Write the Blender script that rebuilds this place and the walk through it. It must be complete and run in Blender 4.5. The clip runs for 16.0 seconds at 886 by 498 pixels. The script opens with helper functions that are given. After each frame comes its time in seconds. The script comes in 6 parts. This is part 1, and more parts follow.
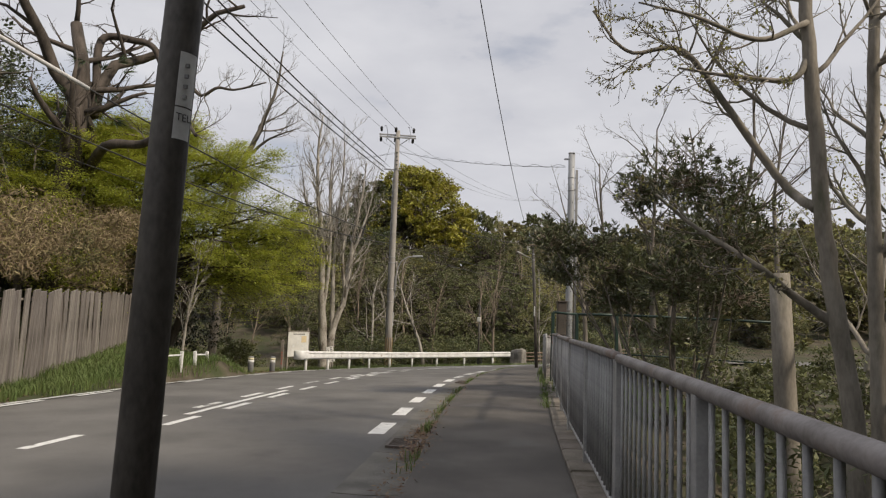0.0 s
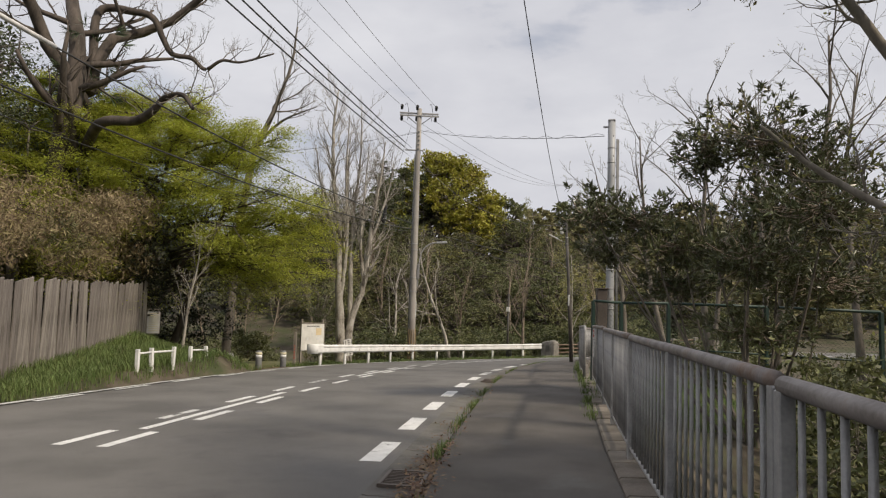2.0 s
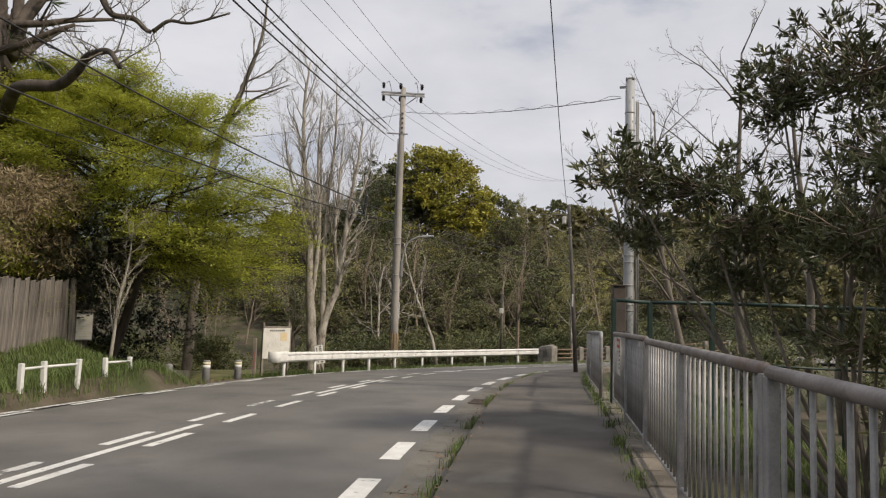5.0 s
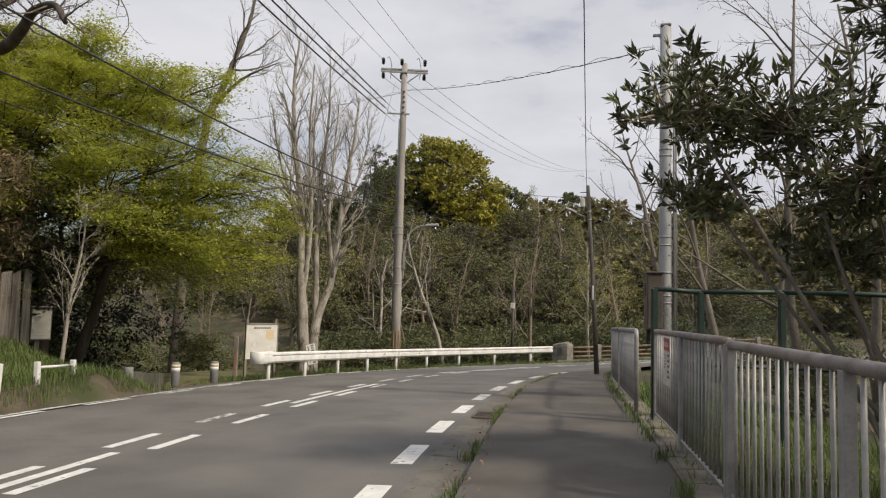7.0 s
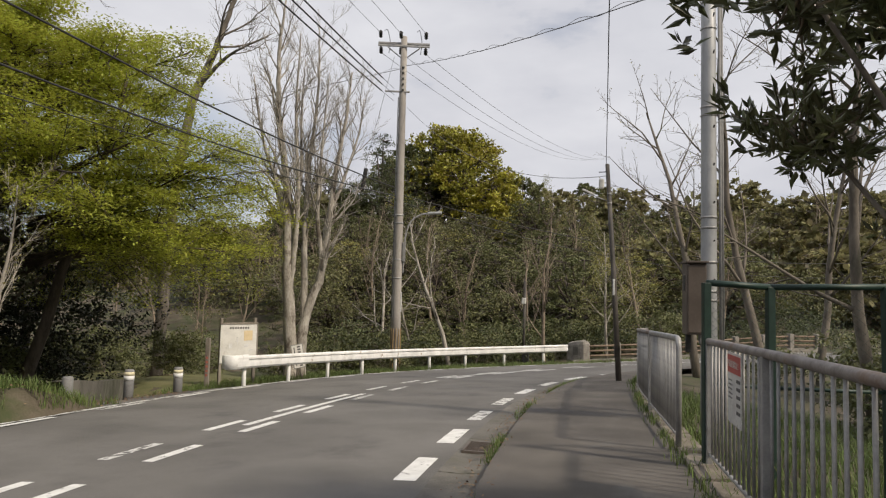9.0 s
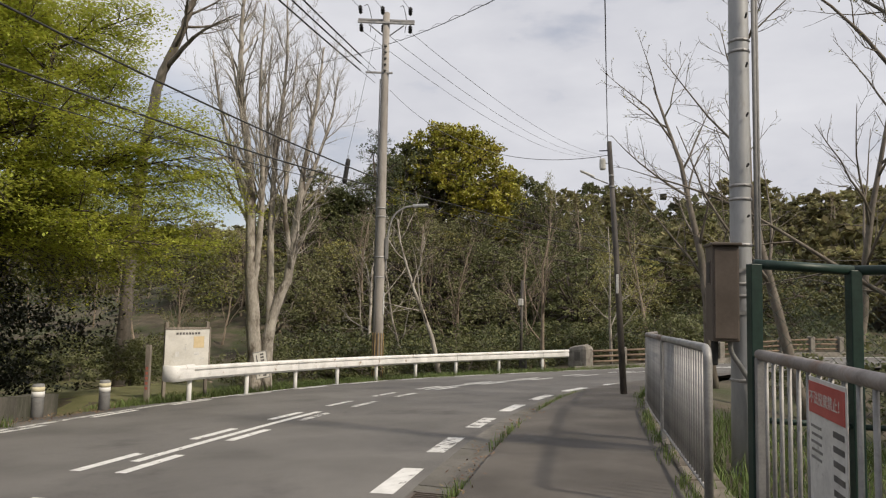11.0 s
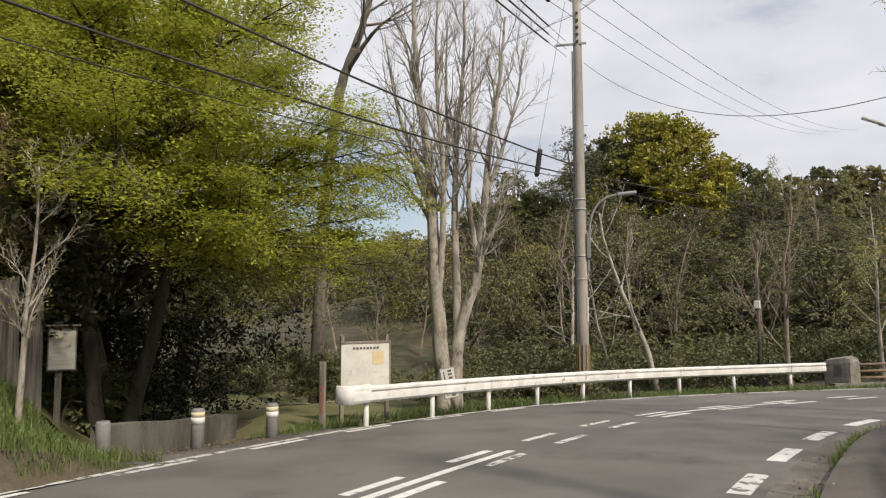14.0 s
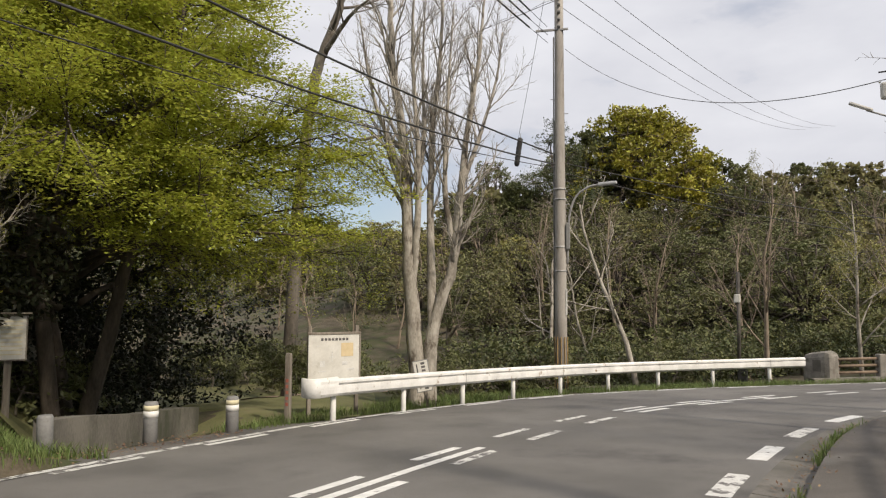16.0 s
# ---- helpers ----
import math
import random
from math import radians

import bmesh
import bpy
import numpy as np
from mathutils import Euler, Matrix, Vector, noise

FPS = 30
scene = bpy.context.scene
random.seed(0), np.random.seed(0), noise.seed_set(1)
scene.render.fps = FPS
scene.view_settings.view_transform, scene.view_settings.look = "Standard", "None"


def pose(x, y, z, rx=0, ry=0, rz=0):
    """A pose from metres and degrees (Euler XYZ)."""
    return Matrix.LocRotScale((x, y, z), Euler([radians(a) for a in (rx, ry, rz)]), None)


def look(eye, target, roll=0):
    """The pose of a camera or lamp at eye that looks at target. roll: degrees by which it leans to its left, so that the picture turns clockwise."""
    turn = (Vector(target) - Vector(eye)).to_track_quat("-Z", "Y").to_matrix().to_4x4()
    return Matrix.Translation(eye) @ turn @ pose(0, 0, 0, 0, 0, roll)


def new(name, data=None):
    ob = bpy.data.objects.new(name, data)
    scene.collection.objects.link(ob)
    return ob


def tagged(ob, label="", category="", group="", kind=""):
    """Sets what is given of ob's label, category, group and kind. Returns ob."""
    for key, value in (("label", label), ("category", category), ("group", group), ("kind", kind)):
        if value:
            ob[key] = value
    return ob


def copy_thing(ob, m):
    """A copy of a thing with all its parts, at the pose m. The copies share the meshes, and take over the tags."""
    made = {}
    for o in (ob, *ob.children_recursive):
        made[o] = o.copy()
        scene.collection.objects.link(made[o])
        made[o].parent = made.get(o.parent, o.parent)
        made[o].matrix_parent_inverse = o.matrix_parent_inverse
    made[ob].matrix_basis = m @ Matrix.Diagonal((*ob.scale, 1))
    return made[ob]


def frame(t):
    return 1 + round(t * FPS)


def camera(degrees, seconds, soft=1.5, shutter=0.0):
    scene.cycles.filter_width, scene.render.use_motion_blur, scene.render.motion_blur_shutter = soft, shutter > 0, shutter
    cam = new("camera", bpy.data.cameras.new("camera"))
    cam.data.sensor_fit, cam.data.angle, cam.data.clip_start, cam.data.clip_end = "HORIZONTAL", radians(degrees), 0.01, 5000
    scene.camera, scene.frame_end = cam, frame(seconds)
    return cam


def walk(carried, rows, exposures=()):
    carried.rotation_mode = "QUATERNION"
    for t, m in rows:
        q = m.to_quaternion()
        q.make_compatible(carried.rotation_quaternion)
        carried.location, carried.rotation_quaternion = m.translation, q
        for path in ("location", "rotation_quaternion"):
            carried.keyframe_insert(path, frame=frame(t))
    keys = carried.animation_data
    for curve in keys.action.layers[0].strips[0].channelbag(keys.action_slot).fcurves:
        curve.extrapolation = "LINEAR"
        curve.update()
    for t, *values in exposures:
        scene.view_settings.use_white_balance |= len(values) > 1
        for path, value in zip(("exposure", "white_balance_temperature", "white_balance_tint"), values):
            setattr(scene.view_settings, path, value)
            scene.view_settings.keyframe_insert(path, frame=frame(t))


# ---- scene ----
cam = camera(65.5, 16.0, soft=1.2)
METRES, EYE, TILT, LEAN, TURN = 17.4, 1.66, 0.0, 0.0, 13.3
ROWS = [
    (0.0, 0.0, 0.0, 0.0, -0.21, 5.58, -2.12),
    (0.5, -0.0041, 0.0357, 0.002, 1.03, 5.52, -2.22),
    (1.0, 0.0031, 0.0688, 0.0042, 1.39, 5.27, -1.88),
    (1.5, -0.0015, 0.1021, 0.0037, 2.05, 5.04, -2.01),
    (2.0, 0.009, 0.1371, -0.0005, 2.21, 4.7, -1.83),
    (2.5, 0.0076, 0.1722, -0.001, 1.86, 4.55, -1.84),
    (3.0, 0.0124, 0.2068, -0.0024, 1.88, 4.51, -1.95),
    (3.5, 0.0176, 0.2393, -0.0003, 1.18, 4.69, -1.8),
    (6.0, 0.0208, 0.4168, -0.0013, 2.36, 4.85, -1.76),
    (6.5, 0.0263, 0.4532, -0.0048, 2.72, 4.66, -1.72),
    (7.0, 0.0263, 0.4877, -0.0038, 2.52, 4.48, -1.59),
    (7.5, 0.0261, 0.5237, -0.0031, 3.03, 3.94, -1.73),
    (8.0, 0.0321, 0.56, -0.0005, 3.17, 3.92, -1.45),
    (8.5, 0.0318, 0.597, 0.0, 3.78, 3.87, -1.59),
    (9.0, 0.0434, 0.632, 0.0005, 3.75, 3.93, -1.41),
    (11.5, 0.0754, 0.8071, -0.004, 4.37, 4.23, -1.19),
    (12.0, 0.0737, 0.8419, -0.004, 4.53, 4.22, -1.38),
    (12.5, 0.0683, 0.8795, -0.0053, 4.8, 4.21, -1.3),
    (13.0, 0.0463, 0.908, -0.0069, 11.11, 4.25, -0.78),
    (13.5, 0.0441, 0.9317, -0.0046, 20.62, 4.5, 0.17),
    (14.0, 0.0412, 0.9404, -0.0052, 20.81, 4.66, 0.17),
    (14.5, 0.0369, 0.956, -0.0083, 19.8, 4.64, -0.2),
    (15.0, 0.0361, 0.9706, -0.0076, 19.38, 4.58, -0.15),
    (15.5, 0.0354, 0.9701, -0.0075, 19.42, 4.57, -0.33),
    (16.0, 0.0407, 0.9736, -0.0084, 19.34, 4.08, -0.28),
]
walk(cam, [(t, pose(0, 0, EYE, TILT, LEAN, TURN) @ pose(METRES * x, METRES * y, METRES * z, 90 + pitch, roll, yaw)) for t, x, y, z, yaw, pitch, roll in ROWS],
     exposures=((0.0, 0.02), (2.0, 0.08), (6.0, 0.10), (9.0, 0.13), (12.5, 0.12), (14.0, 0.27), (16.0, 0.27)))

# ---------- light ----------
SUN_EL, SUN_AZ = 42.0, 108.0          # degrees; azimuth from +y towards +x
world = bpy.data.worlds.new("world")
scene.world = world
world.use_nodes = True
wn, wl = world.node_tree.nodes, world.node_tree.links
wn.clear()
w_out = wn.new("ShaderNodeOutputWorld")
w_bg = wn.new("ShaderNodeBackground")
w_sky = wn.new("ShaderNodeTexSky")
w_sky.sky_type = 'NISHITA'
w_sky.sun_disc = False
w_sky.sun_elevation = radians(SUN_EL)
w_sky.sun_rotation = radians(SUN_AZ)
w_sky.air_density, w_sky.dust_density = 1.0, 1.5
w_scale = wn.new("ShaderNodeVectorMath")
w_scale.operation = 'SCALE'
w_scale.inputs[3].default_value = 0.10
wl.new(w_sky.outputs[0], w_scale.inputs[0])
w_co = wn.new("ShaderNodeTexCoord")
w_map = wn.new("ShaderNodeMapping")
w_map.inputs["Scale"].default_value = (1.0, 1.0, 2.6)
wl.new(w_co.outputs["Generated"], w_map.inputs[0])
w_n = wn.new("ShaderNodeTexNoise")
w_n.inputs["Scale"].default_value = 2.6
w_n.inputs["Detail"].default_value = 7
w_n.inputs["Roughness"].default_value = 0.55
wl.new(w_map.outputs[0], w_n.inputs["Vector"])
w_mask = wn.new("ShaderNodeMapRange")
w_mask.inputs[1].default_value, w_mask.inputs[2].default_value = 0.28, 0.44
w_mask.inputs[3].default_value, w_mask.inputs[4].default_value = 0.45, 1.0
wl.new(w_n.outputs["Fac"], w_mask.inputs[0])
w_cl = wn.new("ShaderNodeValToRGB")
w_cl.color_ramp.elements[0].position, w_cl.color_ramp.elements[0].color = 0.34, (0.545, 0.55, 0.60, 1)
w_cl.color_ramp.elements[1].position, w_cl.color_ramp.elements[1].color = 0.66, (0.70, 0.70, 0.735, 1)
wl.new(w_n.outputs["Fac"], w_cl.inputs[0])
w_mix = wn.new("ShaderNodeMixRGB")
w_gap = wn.new("ShaderNodeVectorMath")            # a blue break in the cloud low over the park
w_gap.operation = 'DOT_PRODUCT'
w_gap.inputs[1].default_value = (-0.66, 0.74, 0.13)
wl.new(w_co.outputs["Generated"], w_gap.inputs[0])
w_gr = wn.new("ShaderNodeMapRange")
w_gr.inputs[1].default_value, w_gr.inputs[2].default_value = 0.982, 0.999
w_gr.inputs[3].default_value, w_gr.inputs[4].default_value = 1.0, 0.25
wl.new(w_gap.outputs["Value"], w_gr.inputs[0])
w_mul = wn.new("ShaderNodeMath")
w_mul.operation = 'MULTIPLY'
wl.new(w_mask.outputs[0], w_mul.inputs[0])
wl.new(w_gr.outputs[0], w_mul.inputs[1])
wl.new(w_mul.outputs[0], w_mix.inputs[0])
wl.new(w_scale.outputs[0], w_mix.inputs[1])
wl.new(w_cl.outputs[0], w_mix.inputs[2])
wl.new(w_mix.outputs[0], w_bg.inputs[0])
w_bg.inputs[1].default_value = 1.0
wl.new(w_bg.outputs[0], w_out.inputs[0])

sun = new("sun", bpy.data.lights.new("sun", 'SUN'))
sun.data.energy, sun.data.angle, sun.data.color = 3.3, radians(4), (1.0, 0.87, 0.70)
sx, sy = math.sin(radians(SUN_AZ)), math.cos(radians(SUN_AZ))
sun.matrix_world = look((60 * sx, 60 * sy, 60 * math.tan(radians(SUN_EL))), (0, 0, 0))


# ---------- materials ----------
def material(name, dark, light, scale=8.0, rough=0.85, metal=0.0, bump=0.25, detail=6, fine=90.0, fine_amount=0.25,
             spots=None, spot_scale=2.0, spot_range=(0.55, 0.7), island=0.0, rand=0.0, stretch=(1, 1, 1), trans=0.0):
    """Two-tone noise colour at a large and a fine scale, with stains of a colour of their own, and relief."""
    m = bpy.data.materials.new(name)
    m.use_nodes = True
    n, l = m.node_tree.nodes, m.node_tree.links
    b = n["Principled BSDF"]
    tc = n.new("ShaderNodeTexCoord")
    mp = n.new("ShaderNodeMapping")
    mp.inputs["Scale"].default_value = stretch
    l.new(tc.outputs["Object"], mp.inputs[0])
    n1 = n.new("ShaderNodeTexNoise")
    n1.inputs["Scale"].default_value, n1.inputs["Detail"].default_value = scale, detail
    l.new(mp.outputs[0], n1.inputs["Vector"])
    n2 = n.new("ShaderNodeTexNoise")
    n2.inputs["Scale"].default_value, n2.inputs["Detail"].default_value = fine, 3
    l.new(mp.outputs[0], n2.inputs["Vector"])
    mixn = n.new("ShaderNodeMath")
    mixn.operation = 'MULTIPLY_ADD'
    mixn.inputs[1].default_value = fine_amount
    sub = n.new("ShaderNodeMath")
    sub.operation = 'SUBTRACT'
    sub.inputs[1].default_value = 0.5 * fine_amount
    l.new(n2.outputs["Fac"], mixn.inputs[0])
    l.new(n1.outputs["Fac"], mixn.inputs[2])
    l.new(mixn.outputs[0], sub.inputs[0])
    ramp = n.new("ShaderNodeValToRGB")
    ramp.color_ramp.elements[0].position, ramp.color_ramp.elements[0].color = 0.32, (*dark, 1)
    ramp.color_ramp.elements[1].position, ramp.color_ramp.elements[1].color = 0.68, (*light, 1)
    l.new(sub.outputs[0], ramp.inputs[0])
    colour = ramp.outputs[0]
    if spots:
        n3 = n.new("ShaderNodeTexNoise")
        n3.inputs["Scale"].default_value, n3.inputs["Detail"].default_value = spot_scale, 8
        n3.inputs["Roughness"].default_value = 0.65
        l.new(mp.outputs[0], n3.inputs["Vector"])
        mr = n.new("ShaderNodeMapRange")
        mr.inputs[1].default_value, mr.inputs[2].default_value = spot_range
        l.new(n3.outputs["Fac"], mr.inputs[0])
        mx = n.new("ShaderNodeMixRGB")
        l.new(mr.outputs[0], mx.inputs[0])
        l.new(colour, mx.inputs[1])
        mx.inputs[2].default_value = (*spots, 1)
        colour = mx.outputs[0]
    if island or rand:
        src = n.new("ShaderNodeNewGeometry").outputs["Random Per Island"] if island else n.new("ShaderNodeObjectInfo").outputs["Random"]
        hs = n.new("ShaderNodeHueSaturation")
        v = n.new("ShaderNodeMapRange")
        a = island or rand
        v.inputs[3].default_value, v.inputs[4].default_value = 1 - a, 1 + a
        l.new(src, v.inputs[0])
        l.new(v.outputs[0], hs.inputs["Value"])
        h = n.new("ShaderNodeMapRange")
        h.inputs[3].default_value, h.inputs[4].default_value = 0.5 - 0.05 * a, 0.5 + 0.05 * a
        l.new(src, h.inputs[0])
        l.new(h.outputs[0], hs.inputs["Hue"])
        l.new(colour, hs.inputs["Color"])
        colour = hs.outputs[0]
    l.new(colour, b.inputs["Base Color"])
    b.inputs["Roughness"].default_value, b.inputs["Metallic"].default_value = rough, metal
    if bump:
        bp = n.new("ShaderNodeBump")
        bp.inputs["Strength"].default_value, bp.inputs["Distance"].default_value = bump, 0.02
        l.new(sub.outputs[0], bp.inputs["Height"])
        l.new(bp.outputs[0], b.inputs["Normal"])
    if trans:
        tr = n.new("ShaderNodeBsdfTranslucent")
        l.new(colour, tr.inputs[0])
        ms = n.new("ShaderNodeMixShader")
        ms.inputs[0].default_value = trans
        l.new(b.outputs[0], ms.inputs[1])
        l.new(tr.outputs[0], ms.inputs[2])
        l.new(ms.outputs[0], n["Material Output"].inputs[0])
    return m


M_ASPHALT = material("asphalt", (0.110, 0.106, 0.100), (0.185, 0.178, 0.168), 0.7, 0.88, 0, 0.5, 8, 160, 0.5, (0.092, 0.088, 0.085), 0.35, (0.52, 0.66))
M_PATH = material("path_asphalt", (0.074, 0.067, 0.060), (0.135, 0.123, 0.110), 1.1, 0.9, 0, 0.6, 8, 140, 0.5, (0.14, 0.135, 0.125), 0.8, (0.58, 0.7))
M_CONC = material("concrete", (0.10, 0.094, 0.083), (0.19, 0.18, 0.16), 3, 0.9, 0, 0.4, 8, 60, 0.4, (0.10, 0.095, 0.075), 1.5, (0.5, 0.68), rand=0.12)
M_CONC_OLD = material("old_concrete", (0.075, 0.070, 0.062), (0.17, 0.16, 0.14), 2, 0.95, 0, 0.5, 8, 40, 0.4, (0.055, 0.06, 0.04), 1.6, (0.48, 0.64), stretch=(1, 1, 0.35))
M_KERB = material("kerb_concrete", (0.13, 0.112, 0.09), (0.24, 0.21, 0.175), 3, 0.95, 0, 0.5, 8, 50, 0.4, (0.085, 0.075, 0.055), 1.8, (0.5, 0.68), rand=0.15)
M_PAINT = material("road_paint", (0.62, 0.62, 0.60), (0.78, 0.78, 0.76), 6, 0.8, 0, 0.3, 8, 70, 0.5, (0.16, 0.155, 0.15), 7.0, (0.60, 0.66))
M_PAINT_WORN = material("worn_paint", (0.55, 0.55, 0.53), (0.76, 0.76, 0.74), 6, 0.8, 0, 0.3, 8, 70, 0.5, (0.14, 0.135, 0.13), 6.0, (0.50, 0.58))
M_WHITE = material("white_steel", (0.60, 0.60, 0.585), (0.80, 0.80, 0.785), 3, 0.7, 0, 0.05, 6, 30, 0.3, (0.34, 0.28, 0.22), 4.5, (0.60, 0.68))
M_GALV = material("galvanised", (0.25, 0.25, 0.25), (0.40, 0.395, 0.39), 6, 0.55, 0.3, 0.08, 6, 60, 0.4, (0.20, 0.15, 0.11), 5, (0.64, 0.78), rand=0.12)
M_RAILTOP = material("weathered_rail", (0.20, 0.18, 0.17), (0.36, 0.33, 0.32), 6, 0.6, 0.35, 0.12, 6, 50, 0.4, (0.19, 0.12, 0.08), 3, (0.52, 0.68))
M_STEELPOLE = material("painted_pole", (0.30, 0.31, 0.32), (0.42, 0.43, 0.44), 3, 0.55, 0.2, 0.05, 6, 40, 0.3, (0.24, 0.22, 0.19), 2, (0.58, 0.72), stretch=(1, 1, 0.3))
M_CONCPOLE = material("concrete_pole", (0.26, 0.24, 0.22), (0.38, 0.36, 0.33), 3, 0.9, 0, 0.1, 6, 60, 0.4, (0.18, 0.165, 0.14), 2, (0.55, 0.72), stretch=(1, 1, 0.25))
M_DARKPOLE = material("dark_pole", (0.042, 0.037, 0.032), (0.105, 0.094, 0.082), 4, 0.6, 0.1, 0.25, 6, 50, 0.5, (0.10, 0.09, 0.08), 4, (0.60, 0.74), stretch=(1, 1, 0.5))
M_TAPE = material("label_plate", (0.50, 0.50, 0.49), (0.68, 0.68, 0.66), 9, 0.5, 0, 0.05, 6, 60, 0.4, (0.22, 0.21, 0.20), 12, (0.6, 0.7))
M_BLACK = material("black_rubber", (0.012, 0.012, 0.012), (0.03, 0.03, 0.03), 12, 0.6, 0, 0.1)
M_WIRE = material("cable", (0.02, 0.02, 0.022), (0.05, 0.05, 0.05), 5, 0.6, 0, 0)
M_THINWIRE = material("bare_cable", (0.16, 0.16, 0.17), (0.24, 0.24, 0.25), 5, 0.5, 0.4, 0)
M_BOX = material("brown_box", (0.085, 0.068, 0.056), (0.13, 0.105, 0.088), 3, 0.5, 0.1, 0.05, 6, 30, 0.3, (0.17, 0.14, 0.12), 4, (0.62, 0.75))
M_GREENPAINT = material("green_paint", (0.008, 0.024, 0.019), (0.018, 0.045, 0.035), 5, 0.5, 0.1, 0.1, 6, 40, 0.4, (0.05, 0.04, 0.03), 5, (0.6, 0.72))
M_BROWNRAIL = material("brown_rail", (0.14, 0.10, 0.07), (0.24, 0.18, 0.13), 6, 0.8, 0, 0.2)
M_BOARD = material("sign_face", (0.52, 0.51, 0.47), (0.68, 0.67, 0.63), 2.5, 0.6, 0, 0.05, 8, 30, 0.3, (0.36, 0.34, 0.29), 4, (0.58, 0.75))
M_INK = material("sign_ink", (0.06, 0.06, 0.06), (0.14, 0.13, 0.13), 10, 0.7, 0, 0)
M_ORANGE = material("sign_orange", (0.56, 0.45, 0.27), (0.66, 0.54, 0.34), 8, 0.7, 0, 0)
M_YELLOW = material("pale_yellow_band", (0.55, 0.50, 0.33), (0.68, 0.63, 0.46), 8, 0.6, 0, 0)
M_OCHRE = material("ochre_guard", (0.26, 0.17, 0.07), (0.40, 0.28, 0.13), 8, 0.7, 0, 0.1)
M_GREYPLASTIC = material("grey_plastic", (0.16, 0.16, 0.16), (0.25, 0.25, 0.245), 5, 0.7, 0, 0.1, 6, 40, 0.3, (0.10, 0.095, 0.085), 5, (0.55, 0.7))
M_WOOD = material("weathered_board", (0.11, 0.096, 0.083), (0.30, 0.27, 0.245), 5, 0.9, 0, 0.5, 8, 60, 0.4, (0.055, 0.05, 0.045), 2.2, (0.53, 0.68), rand=0.22, stretch=(4, 4, 0.25))
M_WOODPOST = material("old_post", (0.14, 0.12, 0.10), (0.28, 0.25, 0.21), 5, 0.9, 0, 0.5, 8, 50, 0.4, stretch=(3, 3, 0.3))
M_REDPAINT = material("faded_red_letters", (0.30, 0.08, 0.06), (0.40, 0.14, 0.10), 8, 0.8, 0, 0)
M_SIGNRED = material("sign_red", (0.36, 0.060, 0.050), (0.46, 0.10, 0.085), 8, 0.6, 0, 0)
M_STONE = material("stone", (0.16, 0.145, 0.125), (0.32, 0.30, 0.27), 3, 0.95, 0, 0.6, 8, 40, 0.5, (0.10, 0.10, 0.075), 2.5, (0.52, 0.68))
M_SOIL = material("soil", (0.050, 0.040, 0.026), (0.12, 0.10, 0.07), 1.2, 1.0, 0, 0.7, 8, 30, 0.5, (0.050, 0.060, 0.022), 0.5, (0.45, 0.6))
M_LAWN = material("lawn", (0.09, 0.095, 0.035), (0.17, 0.17, 0.075), 1.2, 1.0, 0, 0.6, 8, 40, 0.5, (0.16, 0.13, 0.08), 0.8, (0.55, 0.7))
M_PINKPATH = material("pink_gravel", (0.34, 0.25, 0.20), (0.46, 0.35, 0.29), 4, 0.95, 0, 0.3)
M_GRASS = material("grass_blades", (0.085, 0.125, 0.032), (0.165, 0.215, 0.065), 1.5, 0.7, 0, 0, 4, 20, 0.3, (0.24, 0.20, 0.10), 2.0, (0.62, 0.7), island=0.35, trans=0.25)
M_DRY = material("dry_litter", (0.12, 0.07, 0.045), (0.24, 0.16, 0.10), 4, 0.9, 0, 0, island=0.4)
M_BARK = material("grey_bark", (0.10, 0.086, 0.07), (0.21, 0.185, 0.155), 5, 0.95, 0, 0.6, 8, 30, 0.4, (0.07, 0.075, 0.05), 2, (0.55, 0.68), stretch=(1, 1, 0.3))
M_BARK_GREY = material("light_grey_bark", (0.16, 0.142, 0.115), (0.31, 0.28, 0.235), 5, 0.95, 0, 0.6, 8, 30, 0.4, (0.12, 0.12, 0.08), 2, (0.55, 0.68), stretch=(1, 1, 0.3))
M_BARK_PALE = material("pale_bark", (0.21, 0.19, 0.16), (0.45, 0.42, 0.37), 3.5, 0.95, 0, 0.8, 8, 25, 0.5, (0.12, 0.10, 0.08), 4.5, (0.53, 0.62), stretch=(1, 1, 0.4))
M_BARK_DARK = material("dark_bark", (0.045, 0.037, 0.030), (0.11, 0.09, 0.075), 4, 0.95, 0, 0.7, 8, 25, 0.4, stretch=(1, 1, 0.3))
M_TWIG = material("brown_twig", (0.17, 0.135, 0.10), (0.30, 0.245, 0.19), 2, 0.95, 0, 0, island=0.25)
M_L_MAPLE = material("spring_leaf", (0.29, 0.32, 0.040), (0.48, 0.50, 0.085), 0.6, 0.65, 0, 0, 4, 8, 0.3, island=0.3, trans=0.5)
M_L_DARK = material("evergreen_leaf", (0.066, 0.076, 0.034), (0.150, 0.158, 0.072), 1.2, 0.32, 0, 0, 4, 12, 0.3, (0.13, 0.075, 0.045), 1.5, (0.62, 0.7), island=0.5, trans=0.12)
M_L_GOLD = material("golden_crown_leaf", (0.19, 0.19, 0.028), (0.38, 0.34, 0.050), 0.25, 0.5, 0, 0, 4, 4, 0.4, island=0.4, trans=0.25)
M_L_OLIVE = material("olive_leaf", (0.090, 0.105, 0.040), (0.19, 0.195, 0.078), 0.4, 0.6, 0, 0, 4, 6, 0.4, island=0.28, trans=0.25)
M_L_LIGHT = material("budding_leaf", (0.20, 0.20, 0.055), (0.34, 0.31, 0.11), 0.5, 0.6, 0, 0, 4, 6, 0.4, island=0.4, trans=0.35)
